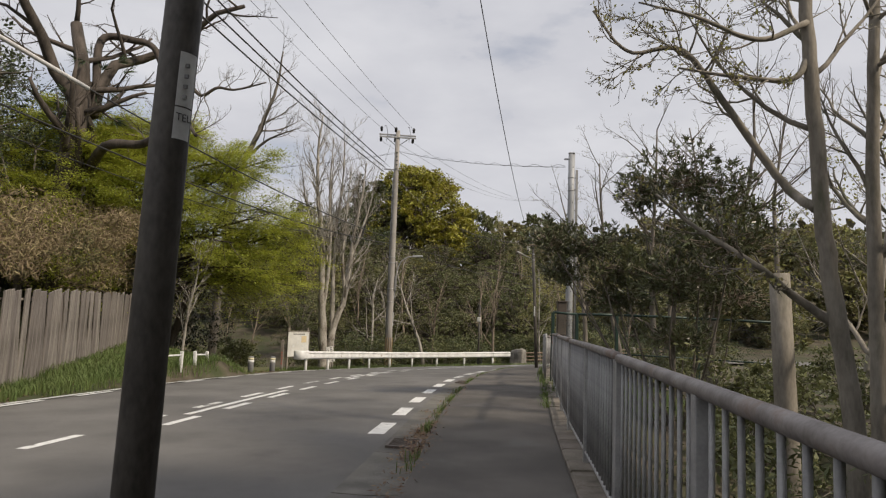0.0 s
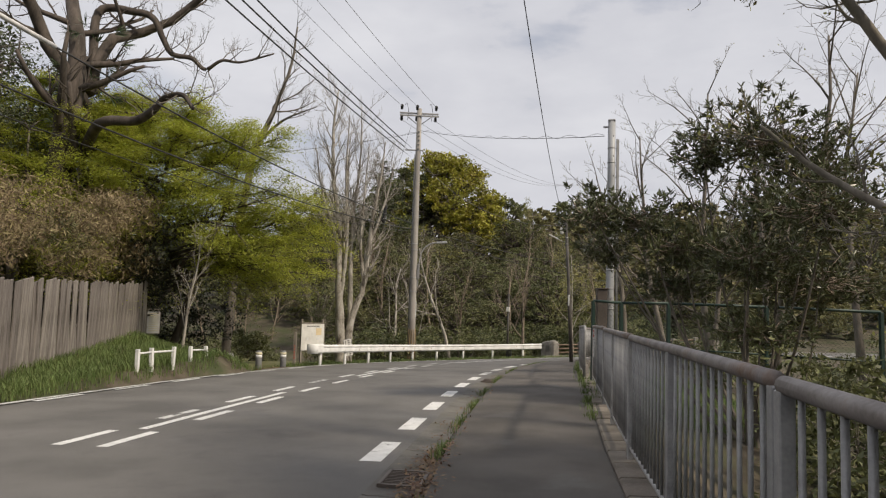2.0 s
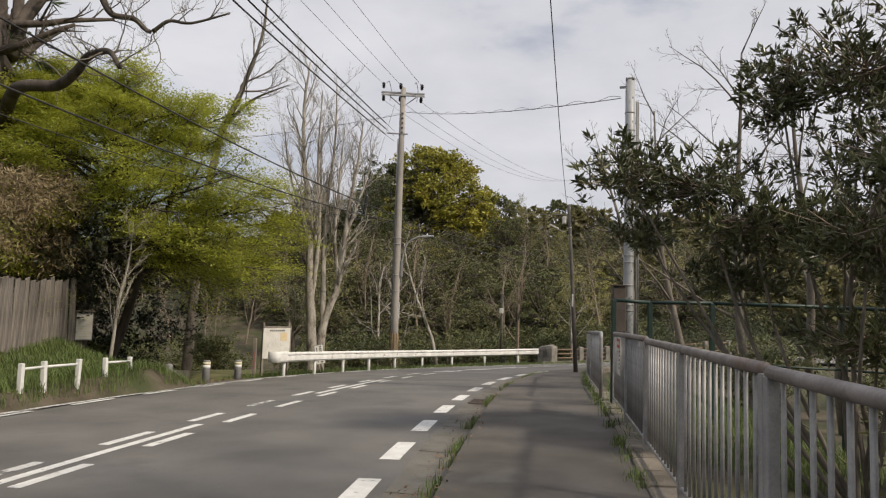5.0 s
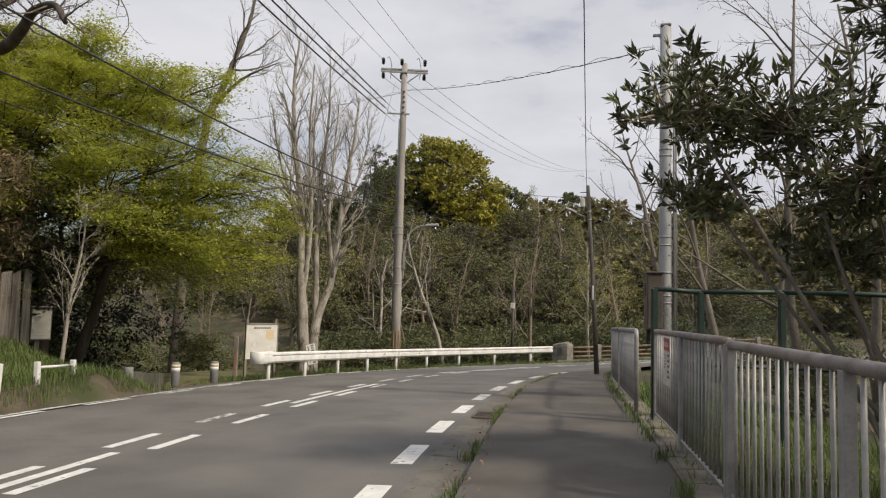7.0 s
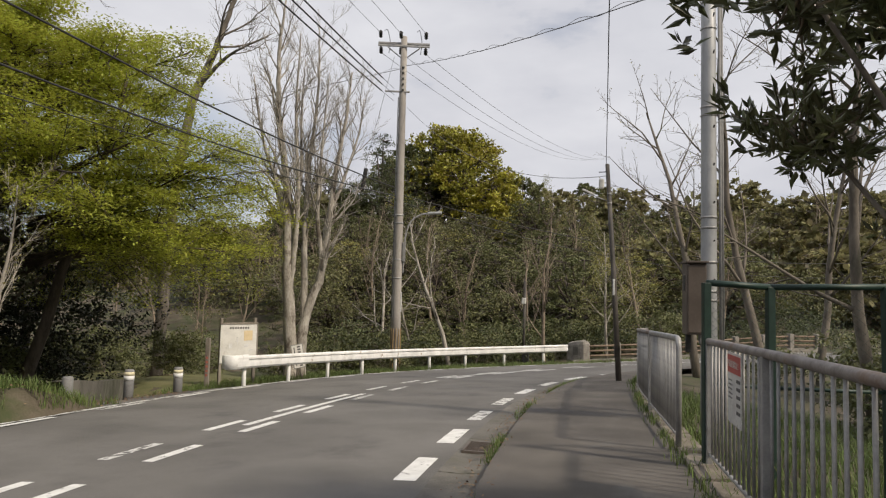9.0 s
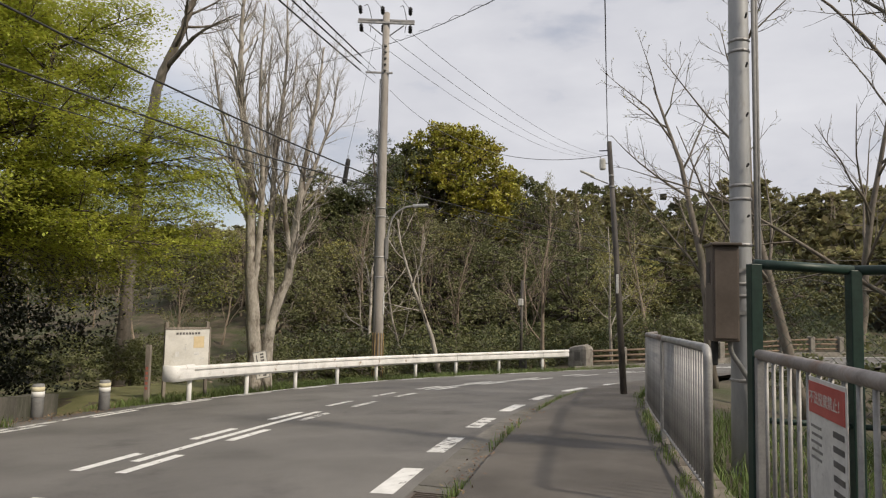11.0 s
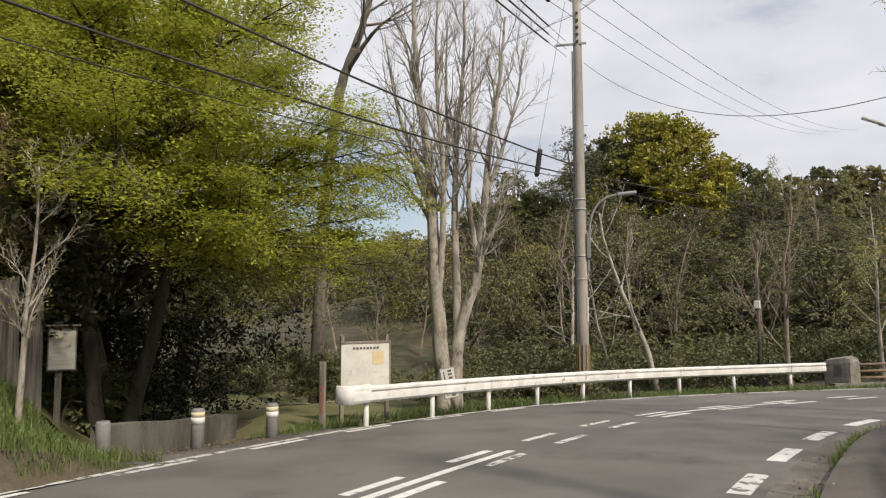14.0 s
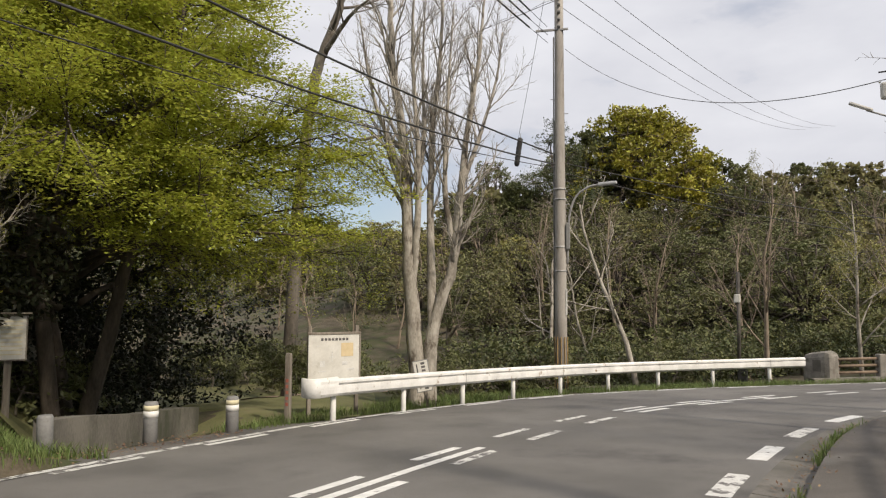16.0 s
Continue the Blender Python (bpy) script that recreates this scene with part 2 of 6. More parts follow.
M_L_CONIF = material("conifer_leaf", (0.045, 0.060, 0.024), (0.10, 0.115, 0.045), 0.6, 0.6, 0, 0, 4, 6, 0.4, island=0.4, trans=0.15)
M_L_WOOD = material("close_wood_leaf", (0.085, 0.092, 0.034), (0.185, 0.18, 0.072), 0.35, 0.65, 0, 0, 4, 6, 0.4, (0.13, 0.10, 0.055), 0.5, (0.58, 0.7), island=0.35, trans=0.2)
# evergreen leaf taken near to black: the shade under the canopy is in the colour
M_L_SHADE = material("shaded_undergrowth_leaf", (0.016, 0.021, 0.010), (0.040, 0.046, 0.020), 1.0, 0.6, 0, 0, 4, 8, 0.4, (0.06, 0.042, 0.026), 1.2, (0.56, 0.66), island=0.4, trans=0.08)
M_L_BAMBOO = material("dry_bamboo_leaf", (0.19, 0.145, 0.08), (0.36, 0.28, 0.165), 1.2, 0.8, 0, 0, 4, 8, 0.4, (0.09, 0.10, 0.035), 0.8, (0.55, 0.66), island=0.45, trans=0.25)
M_L_PALM = material("palm_leaf", (0.035, 0.06, 0.025), (0.085, 0.11, 0.05), 2, 0.5, 0, 0, island=0.4, trans=0.15)
M_L_FARWOOD = material("far_crown_leaf", (0.17, 0.165, 0.075), (0.30, 0.27, 0.13), 0.12, 0.8, 0, 0, 6, 2, 0.5, (0.21, 0.165, 0.11), 0.07, (0.5, 0.6), island=0.35, rand=0.0, trans=0.35)
M_FAR = material("far_woods", (0.060, 0.060, 0.032), (0.14, 0.125, 0.075), 0.09, 1.0, 0, 0, 9, 0.8, 0.8, (0.11, 0.125, 0.04), 0.05, (0.5, 0.66))


# ---------- mesh helpers ----------
def np_mesh(name, verts, faces, smooth=False):
    """A mesh from an array of corners and one of faces with 3 or 4 corners each."""
    verts, faces = np.asarray(verts, np.float32), np.asarray(faces, np.int32)
    me = bpy.data.meshes.new(name)
    k = faces.shape[1]
    me.vertices.add(len(verts))
    me.vertices.foreach_set("co", verts.ravel())
    me.loops.add(faces.size)
    me.loops.foreach_set("vertex_index", faces.ravel())
    me.polygons.add(len(faces))
    me.polygons.foreach_set("loop_start", np.arange(0, faces.size, k, dtype=np.int32))
    me.polygons.foreach_set("loop_total", np.full(len(faces), k, np.int32))
    me.polygons.foreach_set("use_smooth", np.full(len(faces), smooth, bool))
    me.update(calc_edges=True)
    return me


def link(name, me, mat, parent=None, label=""):
    me.materials.clear()
    me.materials.append(mat)
    ob = new(name, me)
    if parent is not None:
        ob.parent = parent
    return tagged(ob, label)


def part(name, bm, mat, parent=None, label=""):
    me = bpy.data.meshes.new(name)
    bmesh.ops.recalc_face_normals(bm, faces=bm.faces)
    bm.to_mesh(me)
    bm.free()
    return link(name, me, mat, parent, label)


def thing(name, x, y, z, rz=0.0, label="", category="", group="", kind=""):
    ob = new(name)
    ob.matrix_world = pose(x, y, z, 0, 0, rz)
    return tagged(ob, label, category, group, kind)


def box(bm, cx, cy, cz, sx_, sy_, sz, bevel=0.0, m=None):
    r = bmesh.ops.create_cube(bm, size=1.0)
    bmesh.ops.scale(bm, vec=(sx_, sy_, sz), verts=r["verts"])
    bmesh.ops.translate(bm, vec=(cx, cy, cz), verts=r["verts"])
    vs = r["verts"]
    if bevel:
        edges = list({e for v in vs for e in v.link_edges})
        q = bmesh.ops.bevel(bm, geom=edges, offset=bevel, segments=2, affect='EDGES', profile=0.5)
        vs = q["verts"]
    if m is not None:
        bmesh.ops.transform(bm, matrix=m, verts=vs)
    return vs


def box_bm(*a, **k):
    bm = bmesh.new()
    box(bm, *a, **k)
    return bm


def tube_arrays(lines):
    """Corners and faces of round tubes along lines of (points, radii, sides), with closed ends on the thicker ones."""
    V, F, base = [], [], 0
    for pts, rad, k in lines:
        pts = np.asarray(pts, float)
        rad = np.array(np.broadcast_to(np.asarray(rad, float), (len(pts),)))
        d = np.gradient(pts, axis=0)
        if k >= 6:
            pts, d = np.concatenate([pts[:1], pts, pts[-1:]]), np.concatenate([d[:1], d, d[-1:]])
            rad = np.concatenate([[1e-4], rad, [1e-4]])
        n = len(pts)
        d /= np.linalg.norm(d, axis=1)[:, None] + 1e-9
        up = np.array([0, 0, 1.0]) if abs(d[0, 2]) < 0.85 else np.array([1.0, 0, 0])
        u = np.cross(d, up)
        u /= np.linalg.norm(u, axis=1)[:, None] + 1e-9
        v = np.cross(d, u)
        a = np.arange(k) * 2 * math.pi / k
        ring = pts[:, None, :] + rad[:, None, None] * (np.cos(a)[None, :, None] * u[:, None, :] + np.sin(a)[None, :, None] * v[:, None, :])
        V.append(ring.reshape(-1, 3))
        i, j = np.arange(n - 1)[:, None] * k, np.arange(k)[None, :]
        j2 = (j + 1) % k
        F.append((base + np.stack([i + j, i + k + j, i + k + j2, i + j2], -1)).reshape(-1, 4))
        base += n * k
    return np.concatenate(V), np.concatenate(F)


def tubes(name, lines, mat, parent=None, label=""):
    return link(name, np_mesh(name, *tube_arrays(lines), smooth=True), mat, parent, label)


def rod(name, p, q, r, mat, parent=None, label="", k=10, r2=None):
    return tubes(name, [((p, q), (r, r if r2 is None else r2), k)], mat, parent, label)


def spline(ctrl, step=12):
    """A smooth line through the given points."""
    p = np.asarray(ctrl, float)
    p = np.concatenate([[2 * p[0] - p[1]], p, [2 * p[-1] - p[-2]]])
    out = []
    for i in range(1, len(p) - 2):
        for t in np.arange(step) / step:
            a, b, c, d = p[i - 1:i + 3]
            out.append(0.5 * (2 * b + (c - a) * t + (2 * a - 5 * b + 4 * c - d) * t * t + (3 * b - a - 3 * c + d) * t ** 3))
    out.append(p[-2])
    return np.array(out)


class Line:
    """A line on the plan, walked by length."""

    def __init__(self, pts):
        self.p = np.asarray(pts, float)
        self.s = np.concatenate([[0], np.cumsum(np.linalg.norm(np.diff(self.p, axis=0), axis=1))])

    def at(self, s, side=0.0):
        x, y = np.interp(s, self.s, self.p[:, 0]), np.interp(s, self.s, self.p[:, 1])
        a = np.array([np.interp(s - 0.2, self.s, self.p[:, 0]), np.interp(s - 0.2, self.s, self.p[:, 1])])
        b = np.array([np.interp(s + 0.2, self.s, self.p[:, 0]), np.interp(s + 0.2, self.s, self.p[:, 1])])
        d = (b - a) / (np.linalg.norm(b - a) + 1e-9)
        return x + side * d[1], y - side * d[0]

    def s_of(self, y):
        return float(np.interp(y, self.p[:, 1], self.s))

    def heading(self, s):
        (xa, ya), (xb, yb) = self.at(s - 0.1), self.at(s + 0.1)
        return math.degrees(math.atan2(-(xb - xa), yb - ya))


def road_z(x, y):
    """Height of the carriageway's plane, which falls away along the bend."""
    yc, xc = min(max(y, -6.0), 44.0), min(max(x, -14.0), 4.0)
    return 0.10291 + 0.00888 * xc + 0.00438 * yc - 0.00057 * yc * yc + 0.00144 * xc * yc


def strip(name, rows, mat, parent=None, label="", smooth=True):
    """A sheet from rows of points of equal number."""
    r = np.asarray(rows, float)
    n, k = r.shape[:2]
    i, j = np.arange(n - 1)[:, None] * k, np.arange(k - 1)[None, :]
    f = np.stack([i + j, i + j + 1, i + k + j + 1, i + k + j], -1).reshape(-1, 4)
    return link(name, np_mesh(name, r.reshape(-1, 3), f, smooth), mat, parent, label)


# ---------- the road's lines on the plan ----------
LEFT = spline([(-6.3, -25), (-8.4, -8), (-9.4, 2), (-9.8, 6.2), (-10.2, 10), (-10.7, 14), (-11.2, 18), (-11.5, 22), (-11.7, 25.5), (-11.45, 29), (-10.6, 32.8), (-9.0, 35.8), (-7.0, 38.0), (-4.0, 40.4), (2, 44.4), (14, 52)])
MID = spline([(-3.0, -25), (-4.8, -8), (-5.65, 2), (-6.05, 6.2), (-6.5, 10), (-7.0, 14), (-7.48, 18), (-7.75, 22), (-7.85, 25.2), (-7.75, 28.5), (-7.2, 31.2), (-6.0, 33.6), (-4.7, 35.7), (-2.7, 38), (3, 41.8), (15.4, 49)])
GUT = spline([(0.6, -25), (-0.7, -8), (-1.85, 2), (-2.37, 6.2), (-2.88, 10), (-3.45, 14), (-3.95, 18), (-4.27, 22), (-4.32, 25), (-4.1, 28), (-3.6, 30.3), (-2.8, 32.0), (-1.8, 33.5), (-0.4, 35.2), (4.2, 38.8), (16.6, 46)])
WALK_L = spline([(1.2, -25), (0.0, -8), (-1.2, 2), (-1.72, 6.2), (-2.38, 10), (-2.93, 14), (-3.42, 18), (-3.77, 22), (-3.85, 25), (-3.7, 28), (-3.15, 30.5), (-2.4, 32.1), (-1.5, 33.5), (-0.2, 35.1), (4.4, 38.4), (17, 45.4)])
WALK_R = spline([(3.2, -25), (1.5, -8), (0.28, 2), (-0.22, 6.2), (-0.68, 10), (-1.07, 14), (-1.45, 18), (-1.86, 22), (-2.12, 25), (-2.22, 28), (-1.95, 30.5), (-1.3, 32.3), (-0.4, 33.6), (0.6, 34.8), (5, 37.5), (17.5, 44.5)])
L_LEFT, L_MID, L_GUT, L_WL, L_WR = Line(LEFT), Line(MID), Line(GUT), Line(WALK_L), Line(WALK_R)
KERB = 0.10


def smooth01(a, b, x):
    t = min(max((x - a) / (b - a), 0), 1)
    return t * t * (3 - 2 * t)


def beside_road(x, y):
    """Metres outside the carriageway's left line and outside the footway's right edge; negative inside."""
    i = int(np.argmin((MID[:, 0] - x) ** 2 + (MID[:, 1] - y) ** 2))
    a, b = LEFT[i], WALK_R[i]
    w = float(np.linalg.norm(b - a))
    t = float(np.dot(np.array((x, y)) - a, b - a)) / w
    far = math.hypot(x - MID[i, 0], y - MID[i, 1]) - w / 2
    return (max(-t, far) if t < 0 else -t), (max(t - w, far) if t > w else t - w)


def ground_z(x, y):
    """The open ground: verge, bank under the board fence, the dip to the park, the wooded hill and the valley beside the footway."""
    z = road_z(x, y)
    dl, dr = beside_road(x, y)
    if dl > 0:
        north = smooth01(19.3, 21.9, y - 0.55 * max(0, dl - 1.0))
        fence = max(0.7, np.interp(y, LEFT[:150, 1], LEFT[:150, 0]) + 12.1 + 0.434 * (y - 12.2))      # from the road to the board fence
        z += -0.03 - 0.05 * smooth01(0.3, 0.9, dl) + (1 - north) * (max(0.05, 0.10 + 0.06 * (y - 12)) * smooth01(0.0, 0.32, dl) + smooth01(0.4, fence + 0.2, dl) * max(0.0, 0.05 + 0.035 * (y - 12)) + smooth01(fence + 0.8, fence + 14, dl) * 4.5)
        dip = north * (1 - smooth01(36, 50, y)) * (1 - smooth01(0, 1, smooth01(25.0, 27.0, y) * (1 - smooth01(4.5, 8, dl))))
        z -= 1.0 * dip * smooth01(0.9, 5.5, dl)
        hill = smooth01(5, 62, dl) * 11.0 * smooth01(30, 70, y + 0.5 * x + 16)
        z += hill * (0.35 + 0.65 * smooth01(-60, -25, x))
    elif dr > 0:
        valley = smooth01(0.7, 6.0, dr) * (0.7 + 2.2 * (1 - smooth01(9, 16, y)))
        z += KERB * (1 - smooth01(0.3, 0.7, dr)) - valley
        z += smooth01(24, 110, dr) * 19
    z += 0.06 * noise.noise((x * 0.5, y * 0.5, 3.0)) * min(1, max(dl - 0.3, dr - 0.6, 0) * 0.6)
    return z


def ground_sheet():
    """One sheet of ground to the horizon: fine near the walk, coarse far off, let down under the road and the footway."""
    xs = np.concatenate([[-900, -500, -300, -180, -120], np.arange(-90, -36, 6), np.arange(-36, -15, 0.6), np.arange(-15, -8, 0.25), np.arange(-8, 12, 0.6), np.arange(12, 60, 4), [70, 100, 160, 300, 500, 900]])
    ys = np.concatenate([[-900, -400, -200, -100, -60, -40], np.arange(-30, 54, 0.6), np.arange(54, 130, 4), [140, 170, 220, 300, 450, 900]])
    rows = []
    for y in ys:
        row = []
        for x in xs:
            x, y = float(x), float(y)
            z = ground_z(x, y)
            dl, dr = beside_road(x, y)
            if dl < 0.05 and dr < 0.1:
                z = road_z(x, y) - 0.12
            z += smooth01(130, 320, math.hypot(x + 10, y - 30)) * 14
            row.append((x, y, z))
        rows.append(row)
    g = strip("ground", rows, M_SOIL)
    return tagged(g, "brown soil and leaf litter with moss and thin grass", "ground", kind="structure")


ground_sheet()

# carriageway with a rough outer margin
rows = []
for i in range(len(MID)):
    a, b = LEFT[i], GUT[i]
    o = a + (a - b) / np.linalg.norm(a - b) * (0.14 + 0.16 * smooth01(19, 21, a[1]) + 0.5 * smooth01(20, 22, a[1]) * (1 - smooth01(25, 27, a[1])))
    c = [o + (b - o) * t for t in np.linspace(0, 1, 13)]
    rows.append([(x, y, road_z(x, y) - (0.03 if k == 0 else 0)) for k, (x, y) in enumerate(c)])
road = strip("road", rows, M_ASPHALT)
tagged(road, "worn grey asphalt road bending right past a guard rail", "road", kind="structure")

# footway: asphalt top with a concrete edge
rows = []
for i in range(len(MID)):
    a, b = WALK_L[i], WALK_R[i]
    zz = lambda p: road_z(p[0], p[1]) + KERB
    c = [a + (b - a) * t for t in np.linspace(0, 1, 7)]
    rows.append([(a[0], a[1], zz(a) - 0.16)] + [(p[0], p[1], zz(p) - (0.012 if k in (0,) else 0)) for k, p in enumerate(c)])
footway = strip("pavement", rows, M_PATH, smooth=False)
tagged(footway, "dark asphalt footway with a low crumbling edge", "footway", kind="structure")


# ---------- painted lines ----------
def paint_strip(name, line, s0, s1, side0, side1, mat, parent, lift=0.004, slant=0.0):
    n = max(2, int((s1 - s0) / 0.5) + 1)
    rows = []
    for s in np.linspace(s0, s1, n):
        row = []
        for k, sd in enumerate((side0, side1)):
            x, y = line.at(s + (slant if k else 0), sd)
            row.append((x, y, road_z(x, y) + lift))
        rows.append(row)
    return strip(name, rows, mat, parent)


markings = tagged(new("road_markings"), "white painted edge lines, centre dashes and slowing dashes, worn", "road marking", kind="structure")
paint_strip("edge_line", L_LEFT, L_LEFT.s_of(-20), L_LEFT.s[-1] - 1, -0.07, 0.07, M_PAINT_WORN, markings)
s0 = L_LEFT.s_of(20.95)
for k in range(-9, 12):
    s = s0 + 2.26 * k
    paint_strip("slow_dash", L_LEFT, s, s + 1.22, 0.14, 0.27, M_PAINT if k % 3 else M_PAINT_WORN, markings)
s0 = L_MID.s_of(20.0)
for k in range(-4, 4):
    paint_strip("centre_dash", L_MID, s0 + 10 * k, s0 + 10 * k + 4.9, -0.065, 0.065, M_PAINT, markings)
s0 = L_MID.s_of(21.55)
for k in range(-12, 13):
    s = s0 + 2.13 * k
    worn = k in (-2, -5, 2, 3)
    if k not in (-8, -9):
        paint_strip("slow_dash", L_MID, s, s + 1.06, -0.36, -0.22, M_PAINT_WORN if worn else M_PAINT, markings)
    if k not in (-7, -8, -9):
        paint_strip("slow_dash", L_MID, s, s + 1.06, 0.20, 0.34, M_PAINT_WORN if k in (-7, 1, 2, 3) else M_PAINT, markings)
s0 = L_GUT.s_of(21.45)
for k in range(-6, 11):
    s = s0 + 2.06 * k
    paint_strip("slow_dash", L_GUT, s, s + 1.12, -0.36, -0.13, M_PAINT_WORN if k in (0, 1, 3) else M_PAINT, markings)

# ---------- concrete gutter, slab by slab ----------
gutter = tagged(new("gutter"), "concrete gutter of single slabs with mossy joints along the footway", "gutter", kind="structure")
s = L_GUT.s_of(-6)
while s < L_GUT.s_of(38):
    e = s + 1.98
    rows = []
    for q in np.linspace(s, e, 5):
        x, y = L_GUT.at(q)
        i = int(np.argmin(np.linalg.norm(WALK_L - (x, y), axis=1)))
        j = int(np.clip(i, 1, len(WALK_L) - 2))
        seg = WALK_L[j + 1] - WALK_L[j - 1]
        t = np.dot(np.array((x, y)) - WALK_L[j], seg) / np.dot(seg, seg)
        w = WALK_L[j] + seg * t
        rows.append([(x, y, road_z(x, y) - 0.05), (x, y, road_z(x, y) + 0.003), ((x + w[0]) / 2, (y + w[1]) / 2, road_z(x, y) - 0.004), (w[0] + 0.02, w[1], road_z(w[0], w[1]) + 0.012)])
    strip("gutter_slab", rows, M_CONC, gutter, smooth=False)
    s = e + 0.02


def drain_grate(y):
    """An iron grate of flat bars in a frame, let into the gutter."""
    s_ = L_GUT.s_of(y)
    x, yy = L_GUT.at(s_, 0.26)
    g = thing("drain_grate", x, yy, road_z(x, yy) + 0.006, L_GUT.heading(s_), "rusty iron drain grate let into the concrete gutter", "drain grate", "gutter grates")
    bm = bmesh.new()
    for cx, cy, a, b in ((-0.18, 0, 0.03, 0.56), (0.18, 0, 0.03, 0.56), (0, -0.27, 0.38, 0.03), (0, 0.27, 0.38, 0.03)):
        box(bm, cx, cy, 0.008, a, b, 0.03)
    part("frame", bm, M_BOX, g)
    for k in range(9):
        part("bar", box_bm(0, -0.22 + 0.055 * k, 0.006, 0.34, 0.014, 0.026), M_BOX, g)
    part("cross_bar", box_bm(0, 0, 0.002, 0.012, 0.52, 0.02), M_BOX, g)
    # thin black sheet stands in for the shade of the hollow below
    part("pit_shade", box_bm(0, 0, 0.0, 0.34, 0.52, 0.004), M_BLACK, g)


drain_grate(8.45)
drain_grate(19.1)


# ---------- footway railing ----------
def kerb(name, y0, y1, off0, off1):
    """Low concrete kerb of single blocks with open joints."""
    k = tagged(new(name), "low weathered concrete kerb blocks under the footway railing", "kerb", kind="structure")
    r, s_, end = np.random.default_rng(int(y0 + 40)), L_WR.s_of(y0), L_WR.s_of(y1)
    while s_ < end:
        e, up = s_ + r.uniform(0.56, 0.62), r.normal(0, 0.006)
        rows_ = []
        for q, inset in ((s_, 0.05), (s_ + 0.012, 0.0), (e - 0.012, 0.0), (e, 0.05)):
            row = []
            for off, dz in ((off0, -0.1), (off0, 0.025), (off0 + 0.02, 0.04), (off1 - 0.02, 0.045), (off1, 0.02), (off1, -0.6)):
                x, y = L_WR.at(q, off)
                row.append((x, y, road_z(x, y) + KERB + dz + up - inset))
            rows_.append(row)
        strip("kerb_block", rows_, M_KERB, k, smooth=False)
        s_ = e + 0.008


kerb("kerb_1", -8, 18.5, 0.004, 0.34)
kerb("kerb_2", 18.9, 31.0, 0.004, 0.30)


def railing(line, ya, yb, off, label, posts=2.0, height=1.09, near_end=False, gap=0.165):
    """Tube railing: top and bottom rail, square posts, many thin balusters; it follows the footway's edge."""
    sa, sb = line.s_of(ya), line.s_of(yb)
    fx, fy = line.at(sa, off)
    r = thing("railing", fx, fy, road_z(fx, fy) + KERB + 0.05, 0, label, "railing", "footway railings")
    fz = road_z(fx, fy) + KERB + 0.05

    def P(s_, h, extra=0.0):
        x, y = line.at(s_, off + extra)
        return (x - fx, y - fy, road_z(x, y) + KERB + 0.05 + h - fz)
    n = max(6, int((sb - sa) / 0.35))
    ss = np.linspace(sa, sb, n)
    top = [P(q, height) for q in ss]
    if near_end:
        c = 0.12
        top = [P(sa - 0.02, 0.0), P(sa - 0.02, height - c)] + [P(sa - 0.02 + c * (1 - math.cos(a)), height - c + c * math.sin(a)) for a in (0.4, 0.8, 1.2, 1.57)] + top[1:]
    tubes("top_rail", [(top, 0.034, 10)], M_GALV if near_end else M_RAILTOP, r, "" if near_end else "top rail with the coating worn to brown")
    tubes("bottom_rail", [([P(q, 0.10) for q in ss], 0.018, 6)], M_GALV, r)
    k = max(1, round((sb - sa) / posts))
    for i in range(k + 1):
        s_ = sa + (sb - sa) * i / k
        if near_end and i == 0:
            continue
        b_, t_ = P(s_, -0.12), P(s_, height - 0.02)
        bm = box_bm(0, 0, (b_[2] + t_[2]) / 2, 0.055, 0.07, t_[2] - b_[2], 0.006)
        ob = part("post", bm, M_GALV, r)
        ob.matrix_basis = pose(b_[0], b_[1], 0, 0, 0, line.heading(s_))
    bal = max(4, round((sb - sa) / gap))
    me = np_mesh("baluster", *tube_arrays([([(0, 0, 0.10), (0, 0, height)], 0.0125, 6)]), smooth=True)
    for i in range(1, bal):
        s_ = sa + (sb - sa) * i / bal
        if min(abs((s_ - sa) % ((sb - sa) / k)), (sb - sa) / k - (s_ - sa) % ((sb - sa) / k)) < 0.045:
            continue
        p = P(s_, 0.0)
        ob = link("baluster", me, M_GALV, r)
        ob.matrix_basis = pose(*p)
    return r


for a, b, h in ((-8.15, -3.79, 1.15), (-3.71, 0.61, 1.15), (0.69, 5.01, 1.15), (5.09, 9.41, 1.16), (9.49, 13.81, 1.17), (13.89, 18.2, 1.19)):
    railing(L_WR, a, b, 0.19, "grey steel tube railing with thin balusters and worn top rail", 2.2, h)
railing(L_WR, 19.15, 22.25, 0.03, "galvanised railing panel with a rounded end beside the footway", 3.1, 1.19, near_end=True, gap=0.135)
railing(L_WR, 22.35, 25.3, 0.03, "galvanised railing panel with thin balusters beside the footway", 3.1, 1.19, gap=0.135)
railing(L_WR, 25.4, 29.6, 0.12, "galvanised railing panel with thin balusters beside the footway", 2.1, 1.17, gap=0.135)


# ---------- guard rail round the bend ----------
RAIL = Line(spline([(-11.78, 25.85), (-11.62, 28.2), (-11.4, 30.2), (-11.1, 32.3), (-10.65, 34.3), (-10.0, 36.1), (-9.1, 37.8), (-8.0, 39.2), (-6.7, 40.5), (-5.5, 41.6)], 8))


